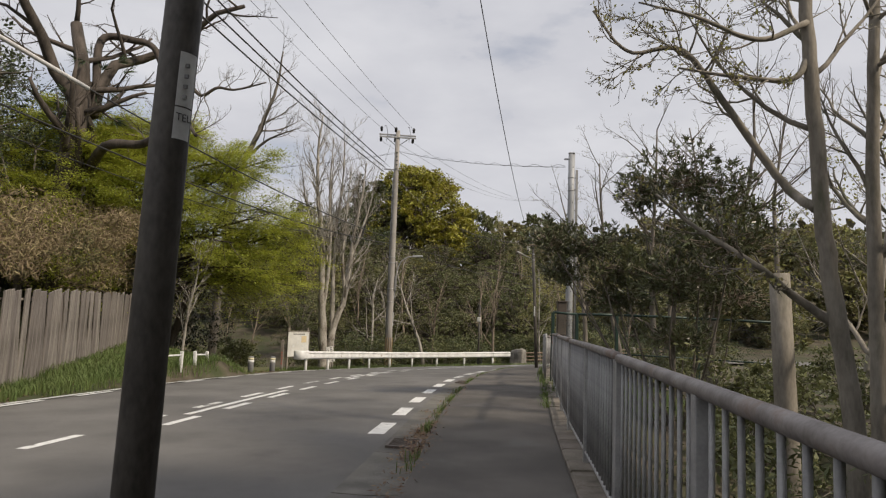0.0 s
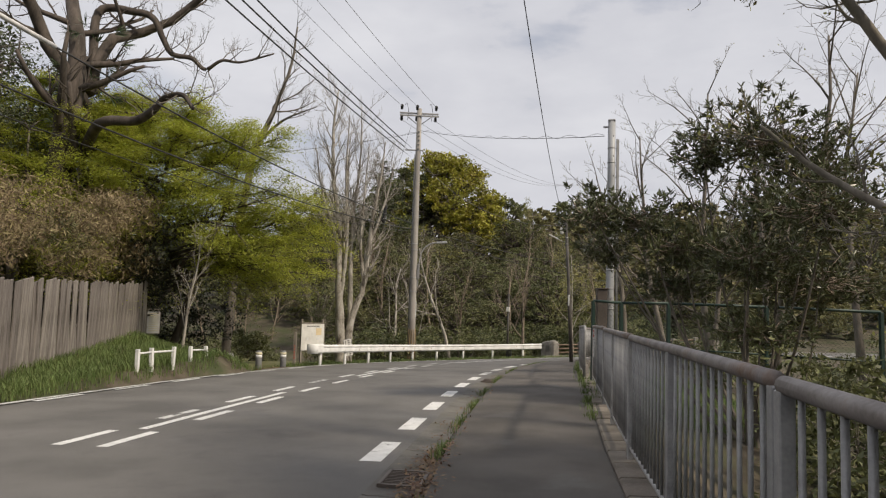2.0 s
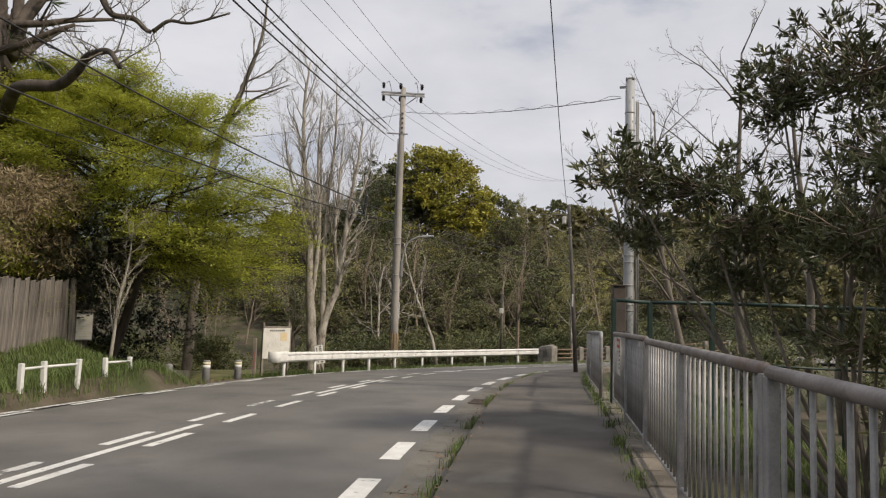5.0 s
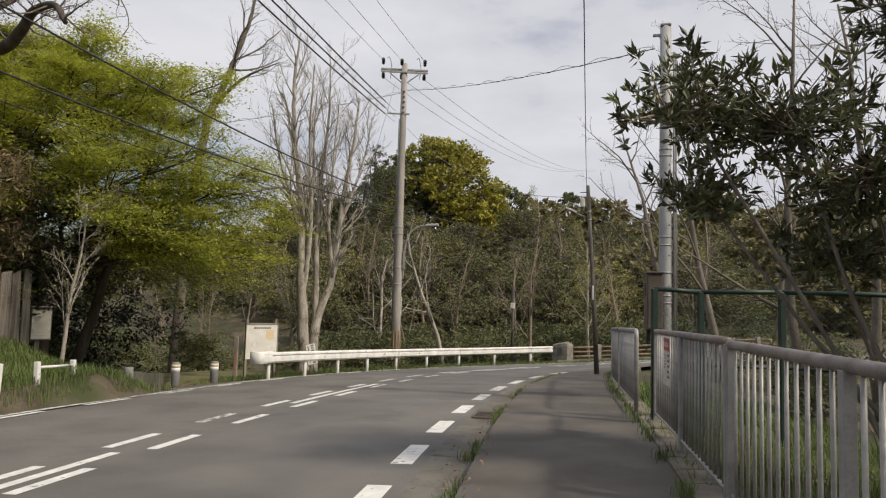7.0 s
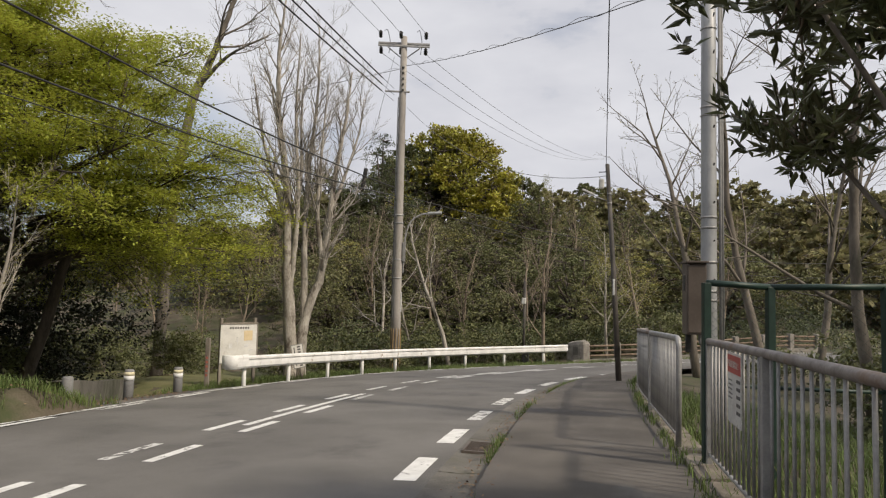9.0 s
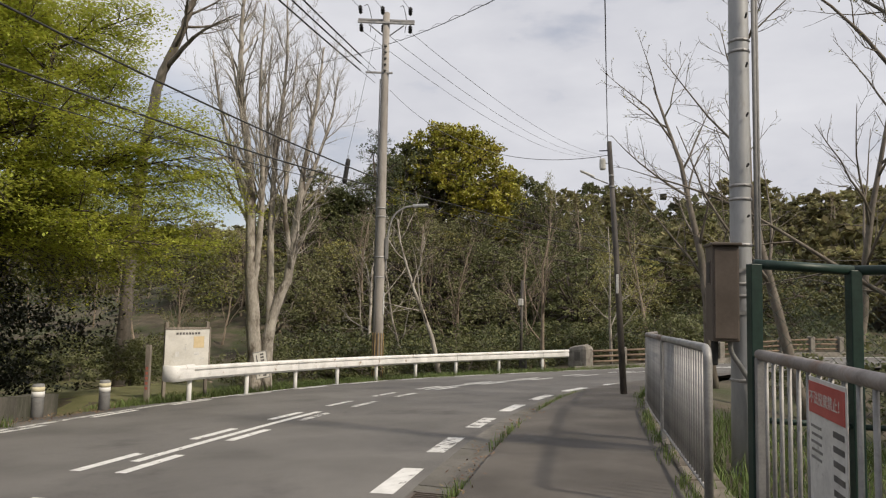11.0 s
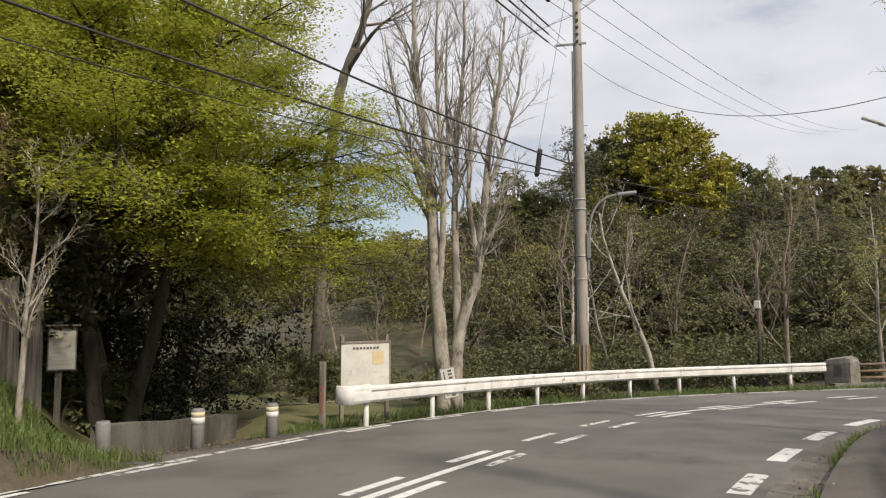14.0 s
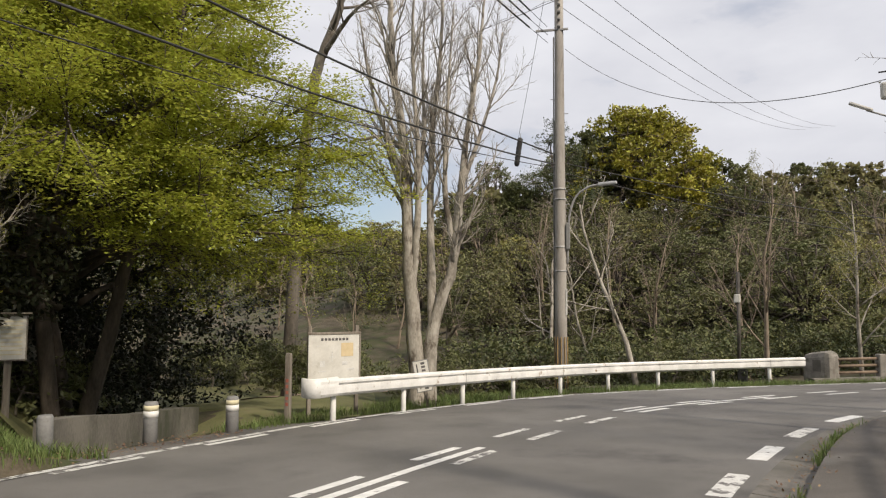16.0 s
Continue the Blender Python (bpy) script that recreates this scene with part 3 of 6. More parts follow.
def guard_rail():
    total = RAIL.s[-1]
    x0, y0 = RAIL.at(0)
    z0 = road_z(x0, y0)
    g = thing("guard_rail", x0, y0, z0, 0, "white painted steel guard rail with round posts, scuffed", "guard rail")
    prof = [(0.0, 0.40), (0.035, 0.425), (0.06, 0.45), (0.062, 0.53), (0.058, 0.585), (0.012, 0.60), (0.012, 0.622), (0.062, 0.635), (0.06, 0.675), (0.035, 0.70), (0.0, 0.715), (-0.012, 0.715), (-0.004, 0.575), (-0.004, 0.53), (-0.012, 0.40), (0.0, 0.40)]
    rows = []
    for s_ in np.linspace(0, total, 60):
        row = []
        for d_, h in prof:
            x, y = RAIL.at(s_, 0.07 + d_)
            row.append((x - x0, y - y0, road_z(x, y) + h + 0.05 - z0))
        rows.append(row)
    strip("beam", rows, M_WHITE, g, smooth=False)
    # rounded end piece wrapping backwards
    rows = []
    for a in np.linspace(0, math.radians(150), 9):
        row = []
        hx, hy = RAIL.at(0, 0.07)
        (ax, ay), (bx, by) = RAIL.at(0), RAIL.at(0.5)
        d = np.array((bx - ax, by - ay)) / np.hypot(bx - ax, by - ay)
        nrm = np.array((d[1], -d[0]))
        r = 0.16
        for d_, h in ((0.0, 0.385), (0.045, 0.40), (0.05, 0.55), (0.045, 0.72), (0.0, 0.735)):
            c = np.array((hx, hy)) - nrm * r
            p = c + nrm * (r + d_ + 0.012) * math.cos(a) - d * ((r + d_) * 0.8 * math.sin(a))
            row.append((p[0] - x0, p[1] - y0, road_z(hx, hy) + h + 0.05 - z0))
        rows.append(row)
    rows = [[(q[0] + d[0] * 0.45, q[1] + d[1] * 0.45, q[2]) for q in rows[0]]] + rows
    strip("end_piece", rows, M_WHITE, g, "rounded white end piece")
    s_ = 0.45
    me = np_mesh("post", *tube_arrays([([(0, 0, -0.25), (0, 0, 0.68)], 0.055, 10)]), smooth=True)
    while s_ < total - 0.1:
        x, y = RAIL.at(s_, -0.01)
        ob = link("post", me, M_WHITE, g)
        ob.matrix_basis = pose(x - x0, y - y0, road_z(x, y) - z0)
        b_ = part("bolt", box_bm(0, 0, 0, 0.03, 0.03, 0.03, 0.006), M_GALV, g)
        xb, yb = RAIL.at(s_, 0.09)
        b_.matrix_basis = pose(xb - x0, yb - y0, road_z(x, y) + 0.555 - z0, 0, 0, RAIL.heading(s_))
        s_ += 2.0
    # beam laps
    for s_ in (4.4, 8.4, 12.4, 16.4):
        x, y = RAIL.at(s_, 0.137)
        ob = part("lap_seam", box_bm(0, 0, 0.555, 0.004, 0.012, 0.30), M_GALV, g)
        ob.matrix_basis = pose(x - x0, y - y0, road_z(x, y) - z0, 0, 0, RAIL.heading(s_))


guard_rail()


# ---------- plants ----------
def unit(v):
    return v / (np.linalg.norm(v, axis=-1, keepdims=True) + 1e-9)


def grow(rng, start, way, length, radius, kids, spread, ratio, up=0.1, wander=0.18, first=0.3, taper=0.3, thin=0.55, rmin=0.006):
    """Lines of a branching plant: kids gives the number of side branches for each order. Returns lines and the points of the last order."""
    lines, tips = [], []
    stack = [(np.array(start, float), unit(np.array(way, float)), length, radius, 0)]
    last = len(kids)
    while stack:
        p, d, L, r, lev = stack.pop()
        n = 8 if lev == 0 else (6 if lev == 1 else 4)
        pts, dirs = [p], [d]
        for _ in range(n - 1):
            d = unit(d + rng.normal(0, wander, 3) + np.array([0, 0, up]))
            p = p + d * L / (n - 1)
            pts.append(p)
            dirs.append(d)
        rad = r * np.linspace(1, taper if lev < last else 0.35, n)
        lines.append((np.array(pts), rad, (9, 6, 4, 3, 3)[min(lev, 4)]))
        if lev == last:
            tips += [(pts[i], dirs[i]) for i in range(1, n)]
            continue
        m = kids[lev]
        for c in range(m):
            t = first + (1 - first) * (c + rng.random()) / m if lev == 0 else 0.15 + 0.85 * (c + rng.random()) / m
            i = min(int(t * (n - 1)), n - 2)
            q = pts[i] + (pts[i + 1] - pts[i]) * (t * (n - 1) - i)
            ax = unit(np.cross(dirs[i], rng.normal(0, 1, 3)))
            a = spread[min(lev, len(spread) - 1)] * rng.uniform(0.7, 1.3)
            nd = dirs[i] * math.cos(a) + ax * math.sin(a)
            stack.append((q, nd, L * ratio * rng.uniform(0.7, 1.2) * (1.15 - 0.6 * t), max(rmin, r * thin * (1 - 0.6 * t)), lev + 1))
    return lines, tips


def leaf_arrays(rng, at, size, width=0.45, way=None, loose=1.0, flat=0.0, fold=False):
    """Corners and faces of leaves that start at the given points. flat: 1 keeps the blades level."""
    n = len(at)
    a = rng.normal(0, 1, (n, 3)) * loose + (0 if way is None else way)
    a[:, 2] *= 1 - flat * 0.8
    a = unit(a)
    b = rng.normal(0, 1, (n, 3))
    if flat:
        b = b * (1 - flat) + np.cross(a, np.array([0, 0, 1.0]))
    b = unit(b - a * np.sum(a * b, 1)[:, None])
    L = size * rng.uniform(0.6, 1.3, n)[:, None]
    W = L * width * 0.5
    m = at + a * L * 0.45
    if fold:
        c = np.cross(a, b) * W * 0.5
        V = np.stack([at, m + b * W + c, at + a * L, m - b * W + c, m], 1).reshape(-1, 3)
        i = np.arange(n)[:, None] * 5
        F = np.concatenate([i + np.array([[0, 4, 2, 1]]), i + np.array([[0, 3, 2, 4]])])
    else:
        V = np.stack([at, m + b * W, at + a * L, m - b * W], 1).reshape(-1, 3)
        F = np.arange(n * 4).reshape(-1, 4)
    return V, F


def leaves(name, arrays, mat, parent, label=""):
    V, F, base = [], [], 0
    for v, f in arrays:
        V.append(v)
        F.append(f + base)
        base += len(v)
    return link(name, np_mesh(name, np.concatenate(V), np.concatenate(F)), mat, parent, label)


def points(tips):
    return np.array([p for p, _ in tips]), np.array([d for _, d in tips])


def cloud(rng, at, n, spread):
    """n points strewn round each of the given points."""
    q = np.repeat(at, n, 0)
    return q + rng.normal(0, 1, q.shape) * np.array(spread)


def tree(name, seed, x, y, z, label, stems, bark, leaf=None, category="tree", group=""):
    """stems: dicts for grow(); leaf: dict of count, spread, size, width, flat and material."""
    rng = np.random.default_rng(seed)
    t = thing(name, x, y, z, 0, label, category, group)
    lines, tips = [], []
    for st in stems:
        a, b = grow(rng, **st)
        lines += a
        tips += b
    fine = [l for l in lines if l[2] < 9]
    for k, l in enumerate(l for l in lines if l[2] >= 9):
        tubes("trunk" if l[1][0] > 0.1 or k == 0 else "bough", [l], bark, t)
    if fine:
        tw = tubes("twig", fine, bark, t)
        tw["kind"] = "stuff"
    if leaf:
        P, D = points(tips)
        if leaf.get("share", 1) < 1:
            keep = rng.random(len(P)) < leaf["share"]
            P, D = P[keep], D[keep]
        at = cloud(rng, P, leaf["count"], leaf["spread"])
        way = np.repeat(D, leaf["count"], 0) * leaf.get("along", 0.3)
        leaves("crown", [leaf_arrays(rng, at, leaf["size"], leaf.get("width", 0.5), way, 1.0, leaf.get("flat", 0))], leaf["mat"], t)
    return t


def limb_tree(name, seed, x, y, label, limbs, bark, leaf=None, category="tree", group=""):
    """A tree drawn limb by limb. limbs: points in the world, radii at both ends, number of side branches, their length, spread and lowest place."""
    rng = np.random.default_rng(seed)
    z = ground_z(x, y)
    o = np.array((x, y, z))
    t = thing(name, x, y, z, 0, label, category, group)
    fine, tips = [], []
    for k, (ctrl, r0, r1, n, ln, spread, first) in enumerate(limbs):
        p = spline(ctrl, 7) - o
        p[1:-1] += rng.normal(0, 0.05 * r0, p[1:-1].shape)
        rad = np.linspace(r0, r1, len(p))
        tubes("trunk" if k == 0 else "limb", [(p, rad, 10)], bark, t)
        d = unit(np.gradient(p, axis=0))
        for c in range(n):
            u = first + (1 - first) * (c + rng.random()) / n
            i = min(int(u * (len(p) - 1)), len(p) - 2)
            ax = unit(np.cross(d[i], rng.normal(0, 1, 3)))
            a = spread * rng.uniform(0.6, 1.3)
            way = d[i] * math.cos(a) + ax * math.sin(a)
            l_, e_ = grow(rng, p[i], way, ln * rng.uniform(0.6, 1.25) * (1.2 - 0.6 * u), max(0.008, rad[i] * 0.42), (7, 5), (0.6, 0.65), 0.45, up=0.09, wander=0.13, first=0.2, taper=0.25, thin=0.5, rmin=0.0045)
            fine += l_
            tips += e_
    tubes("twig", fine, bark, t)["kind"] = "stuff"
    if leaf:
        P, D = points(tips)
        keep = rng.random(len(P)) < leaf["share"]
        leaves("bud", [leaf_arrays(rng, cloud(rng, P[keep], leaf["count"], leaf["spread"]), leaf["size"], 0.6)], leaf["mat"], t)["kind"] = "stuff"
    return t


def crown_tree(name, seed, x, y, z, label, height, lobes, count, size, mat, bark, width=0.6, shell=0.55, category="tree", group=""):
    """A tree with a trunk, limbs to each lobe, and lobes filled with leaves that thin out inwards. lobes: centre and radii in metres."""
    rng = np.random.default_rng(seed)
    t = thing(name, x, y, z, 0, label, category, group)
    lines = [(np.array([(0, 0, -0.4), (0.1, 0, height * 0.25), (0, 0.15, height * 0.5)]), (height * 0.03, height * 0.025, height * 0.018), 8)]
    arrs = []
    total = sum(l[3] * l[4] * l[5] for l in lobes)
    for cx, cy, cz, rx, ry, rz in lobes:
        c = np.array((cx, cy, cz))
        s = np.array((0, 0.05, height * rng.uniform(0.25, 0.5)))
        mid = (s + c) / 2 + rng.normal(0, 0.15, 3) * height * 0.1
        lines.append((np.array([s, mid, c]), (height * 0.012, height * 0.009, height * 0.004), 6))
        for _ in range(7):
            e = c + unit(rng.normal(0, 1, 3)) * np.array((rx, ry, rz)) * 0.9
            lines.append((np.array([c, (c + e) / 2 + rng.normal(0, 0.05, 3), e]), (height * 0.005, height * 0.003, 0.004), 4))
        n = int(count * rx * ry * rz / total)
        g = max(6, n // 26)                       # small clumps on the lobe's skin
        u = unit(rng.normal(0, 1, (g, 3)))
        rad = rng.uniform(shell, 1.08, (g, 1))
        cl = c + u * rad * np.array((rx, ry, rz))
        at = cloud(rng, cl, 26, (rx * 0.13, ry * 0.13, rz * 0.09))
        arrs.append(leaf_arrays(rng, at, size, width, np.repeat(u, 26, 0) * 0.5 + np.array((0, 0, 0.15)), 1.0, 0.35))
    tubes("trunk", lines, bark, t)
    leaves("crown", arrs, mat, t)
    return t


def strew(name, seed, lobes, count, size, mat, label, category, width=0.5, flat=0.2, way=(0, 0, 0.2), clump=14, stems=None, kind="stuff"):
    """Undergrowth nobody could count: leaves in clumps through flattened lobes on the plan's heights."""
    rng = np.random.default_rng(seed)
    arrs = []
    total = sum(l[3] * l[4] * l[5] for l in lobes)
    for cx, cy, cz, rx, ry, rz in lobes:
        g = max(4, int(count * rx * ry * rz / total / clump))
        u = unit(rng.normal(0, 1, (g, 3))) * rng.uniform(0.3, 1.05, (g, 1)) ** 0.5
        cl = np.array((cx, cy, cz)) + u * np.array((rx, ry, rz))
        at = cloud(rng, cl, clump, (0.14 * rx ** 0.5, 0.14 * ry ** 0.5, 0.12 * rz ** 0.5))
        arrs.append(leaf_arrays(rng, at, size, width, np.array(way), 1.0, flat))
    ob = leaves(name, arrs, mat, None)
    return tagged(ob, label, category, kind=kind)


def blades(name, seed, spots, size, label, mat=None, lean=0.5):
    """Grass: thin blades that bend; spots are points on the ground."""
    rng = np.random.default_rng(seed)
    p = np.array(spots)
    n = len(p)
    h = size * rng.uniform(0.45, 1.4, (n, 1))
    a = rng.uniform(0, 2 * math.pi, n)
    out = np.stack([np.cos(a), np.sin(a), np.zeros(n)], 1)
    side = np.stack([-np.sin(a), np.cos(a), np.zeros(n)], 1) * 0.006 * (0.6 + h * 2)
    up = np.array([0, 0, 1.0])
    m = p + up * h * 0.6 + out * h * lean * 0.25
    e = p + up * h * 0.95 + out * h * lean * 0.9
    e2 = e + side * 0.15
    V = np.stack([p - side, p + side, m + side * 0.8, m - side * 0.8, e2, e - side * 0.15], 1).reshape(-1, 3)
    i = np.arange(n)[:, None] * 6
    F = np.concatenate([i + np.array([[0, 1, 2, 3]]), i + np.array([[3, 2, 4, 5]])])
    ob = link(name, np_mesh(name, V, F), mat or M_GRASS)
    return tagged(ob, label, "grass", kind="stuff")


# the pale many-stemmed tree behind the guard rail
PALE_X, PALE_Y = -12.65, 30.45
pb = ground_z(PALE_X, PALE_Y)


def upright(*offs):
    """Points of a stem from offsets across the view of the road and heights over the ground."""
    return [(PALE_X + 0.87 * u + 0.3 * v, PALE_Y + 0.5 * u - 0.5 * v, pb + h) for u, v, h in offs]


limb_tree("bare_tree", 11, PALE_X, PALE_Y, "leafless pale-barked tree with several upright stems behind the guard rail", [
    (upright((-0.12, 0, -0.3), (-0.12, 0, 1.0), (-0.28, 0.05, 2.8), (-0.36, 0.1, 4.4), (-0.45, 0.1, 6.2), (-0.75, 0.0, 8.2), (-0.85, 0, 10.4), (-0.7, 0, 12.2)), 0.24, 0.03, 26, 2.4, 0.55, 0.42),
    (upright((0.2, 0, -0.3), (0.2, 0, 0.9), (0.3, 0, 2.0), (0.72, 0.1, 3.3), (0.9, 0.1, 4.8), (1.05, 0, 6.4), (1.35, 0, 8.4), (1.5, 0, 10.0)), 0.20, 0.025, 22, 2.2, 0.55, 0.42),
    (upright((0.27, 0, 1.7), (0.22, -0.2, 3.1), (0.18, -0.3, 5.0), (0.25, -0.3, 7.0), (0.45, -0.4, 9.4), (0.4, -0.4, 11.6)), 0.13, 0.02, 22, 2.1, 0.5, 0.35),
    (upright((-0.26, 0, 2.6), (-0.12, 0.3, 4.2), (-0.1, 0.5, 6.0), (-0.25, 0.6, 8.4), (-0.2, 0.6, 11.0)), 0.11, 0.02, 20, 2.0, 0.5, 0.35),
    (upright((-0.4, 0, 5.2), (-0.75, 0.1, 6.2), (-1.25, 0.2, 7.6), (-1.6, 0.2, 9.6)), 0.09, 0.015, 15, 1.8, 0.55, 0.25),
    (upright((0.78, 0, 3.6), (0.55, 0.2, 5.2), (0.6, 0.4, 7.2), (0.75, 0.4, 9.8)), 0.09, 0.015, 18, 1.9, 0.5, 0.3),
    (upright((0.98, 0, 5.4), (1.4, -0.2, 6.6), (1.8, -0.3, 8.0), (1.95, -0.3, 9.2)), 0.07, 0.012, 14, 1.7, 0.55, 0.2),
    (upright((-0.2, 0, 5.0), (0.0, -0.5, 6.5), (-0.05, -0.9, 8.5), (0.0, -1.0, 10.5)), 0.08, 0.012, 15, 1.8, 0.5, 0.25),
    (upright((-0.36, 0, 6.2), (-1.0, -0.1, 6.55), (-1.7, -0.1, 6.5), (-2.5, -0.1, 7.0)), 0.06, 0.012, 10, 1.1, 0.7, 0.3),
], M_BARK_PALE)

# the spring-green tree beside the park entrance
MX, MY = -18.0, 24.9
mz = ground_z(MX, MY)
stems = []
rm = np.random.default_rng(15)
for k in range(42):                                # level boughs in storeys round several leaning trunks
    a, u = k * 2.4 + rm.uniform(-0.3, 0.3), k / 42
    low = 5.1 if math.cos(a) > 0.25 and math.sin(a) > -0.5 else 4.2
    h = low + (10.7 - low) * u + rm.uniform(-0.3, 0.3)
    reach = (6.5 - 5.6 * max(0, u - 0.3)) * rm.uniform(0.78, 1.04)
    stems.append(dict(start=(0.3 * math.cos(a), 0.3 * math.sin(a), h - 0.22 * reach), way=(math.cos(a), math.sin(a), 0.36), length=reach, radius=0.075, kids=(13, 8), spread=(0.7, 0.65), ratio=0.36, up=-0.035, wander=0.06, first=0.22, taper=0.2, thin=0.45))
for k in range(8):                                 # more boughs where the crown leans over the park entrance
    a, h = rm.uniform(-1.0, 0.7), 5.2 + 1.9 * k / 8
    stems.append(dict(start=(0.3 * math.cos(a), 0.3 * math.sin(a), h - 1.4), way=(math.cos(a), math.sin(a), 0.36), length=rm.uniform(4.6, 6.3), radius=0.06, kids=(13, 8), spread=(0.7, 0.65), ratio=0.36, up=-0.035, wander=0.06, first=0.3, taper=0.2, thin=0.45))
for a in (0.4, 2.4, 4.4):
    stems.append(dict(start=(0.15 * math.cos(a), 0.15 * math.sin(a), -0.3), way=(0.22 * math.cos(a), 0.22 * math.sin(a), 1), length=10.4, radius=0.20, kids=(10, 7), spread=(1.0, 0.7), ratio=0.2, up=0.02, wander=0.07, first=0.6, taper=0.15, thin=0.3))
tree("maple", 23, MX, MY, mz, "broad tree in fresh yellow-green leaf with layered boughs", stems, M_BARK_DARK,
     dict(count=19, spread=(0.27, 0.27, 0.03), size=0.082, width=0.6, flat=0.85, mat=M_L_MAPLE, share=1))
copy_thing(bpy.data.objects["maple"], pose(-21.4, 25.2, ground_z(-21.4, 25.2) - 0.3, 0, 0, 130) @ Matrix.Scale(0.95, 4))

# the old dark tree above the board fence, with twisted boughs and fan palms growing on it
OX, OY = -19.6, 22.4
oz = ground_z(OX, OY)
stems = [dict(start=(-0.3, 0, -0.3), way=(0.06, 0.0, 1), length=12.5, radius=0.62, kids=(10, 6, 5), spread=(1.0, 0.8, 0.8), ratio=0.40, up=0.05, wander=0.14, first=0.42, taper=0.35, thin=0.42),
         dict(start=(0.0, 0, 8.2), way=(0.5, -0.2, 0.9), length=9.0, radius=0.26, kids=(7, 6, 5), spread=(0.9, 0.8, 0.8), ratio=0.4, up=0.0, wander=0.3, first=0.3, taper=0.3, thin=0.4),
         dict(start=(0.0, 0, 7.5), way=(-0.6, -0.4, 0.9), length=9.0, radius=0.28, kids=(7, 6, 5), spread=(0.9, 0.8, 0.8), ratio=0.4, up=0.03, wander=0.25, first=0.3, taper=0.3, thin=0.4)]
old = tree("old_tree", 5, OX, OY, oz, "old leafless tree with thick shaggy trunk and twisted boughs", stems, M_BARK_DARK)
for ctrl, r0, r1 in (([(-19.6, 22.4, 6.6), (-17.43, 20.75, 7.26), (-16.02, 20.72, 7.29), (-15.04, 20.34, 7.49), (-14.44, 20.07, 7.76), (-13.66, 19.87, 7.76), (-13.09, 19.65, 7.23)], 0.20, 0.05),
                     ([(-19.5, 22.5, 9.5), (-20.16, 23.22, 12.33), (-18.85, 23.57, 12.41), (-18.14, 23.79, 12.19), (-17.77, 23.95, 11.43), (-17.42, 24.09, 10.85), (-16.65, 24.22, 10.68), (-16.02, 24.22, 10.21), (-15.3, 24.18, 10.49), (-14.61, 24.38, 10.45), (-13.43, 24.67, 10.8)], 0.17, 0.03)):
    p = spline(ctrl, 6) - np.array((OX, OY, oz))
    tubes("twisted_bough", [(p, np.linspace(r0, r1, len(p)), 9)], M_BARK_DARK, old, "bare twisted bough bending down and up again")
    r_ = np.random.default_rng(len(ctrl))
    fine = []
    for k in range(16):
        q = p[int(len(p) * (0.35 + 0.64 * k / 16))]
        fine += grow(r_, q, r_.normal(0, 1, 3) + np.array((0.6, 0, 0.5)), r_.uniform(0.8, 1.8), 0.022, (5, 4), (0.7, 0.7), 0.5, wander=0.25, rmin=0.005)[0]
    tubes("twig", fine, M_BARK, old)["kind"] = "stuff"
rng = np.random.default_rng(77)
arrs = []
for k in range(34):                                # fan leaves and hanging roots on the trunk
    h = rng.uniform(6.0, 10.5)
    a0 = rng.uniform(0, 6.28)
    o = np.array((0.35 * math.cos(a0), 0.35 * math.sin(a0), h))
    ax = unit(np.array((math.cos(a0), math.sin(a0), rng.uniform(-0.5, 0.7))))
    hub = o + ax * rng.uniform(0.35, 0.8)
    arrs.append(leaf_arrays(rng, np.repeat(hub[None], 18, 0), 0.5, 0.08, ax * 1.6 + np.array((0, 0, -0.3)), 0.6))
leaves("fan_palm", arrs, M_L_PALM, old, "dark fan palm leaves on the trunk")["kind"] = "stuff"
lines = []
for k in range(70):
    a0, h = rng.uniform(0, 6.28), rng.uniform(2.5, 7.0)
    q = np.array((0.42 * math.cos(a0) - 0.1, 0.42 * math.sin(a0), h))
    n_ = [q]
    for _ in range(4):
        n_.append(n_[-1] + np.array((rng.normal(0, 0.05), rng.normal(0, 0.05), -rng.uniform(0.25, 0.6))))
    lines.append((np.array(n_), (0.02, 0.02, 0.016, 0.012, 0.006), 4))
tubes("hanging_root", lines, M_BARK, old, "grey-brown hanging roots")["kind"] = "stuff"

# leaning bare tree behind the maple
limb_tree("bare_tree", 31, -21.0, 34.3, "tall leaning leafless tree behind the green tree", [
    ([(-21.0, 34.3, -2.5), (-20.6, 34.3, 5.0), (-19.96, 34.37, 9.27), (-19.27, 34.45, 11.01), (-18.69, 34.51, 12.51), (-18.12, 34.56, 14.24), (-17.85, 34.5, 16.21)], 0.25, 0.04, 7, 3.6, 0.85, 0.45),
    ([(-19.61, 34.41, 10.14), (-18.51, 34.16, 10.87), (-17.54, 33.9, 11.21), (-16.15, 33.76, 11.55)], 0.10, 0.02, 5, 2.2, 0.8, 0.3)], M_BARK)
# pale young tree at the end of the board fence
limb_tree("sapling", 33, -14.0, 21.1, "young pale tree coming into bud at the fence's end", [
    ([(-14.05, 21.1, -0.5), (-13.95, 21.1, 0.6), (-13.85, 21.07, 1.5), (-13.6, 21.05, 2.6), (-13.5, 21.0, 3.6)], 0.055, 0.012, 12, 1.3, 0.8, 0.25)], M_BARK_PALE,
    dict(count=1, spread=(0.03, 0.03, 0.03), size=0.05, mat=M_L_LIGHT, share=0.3))


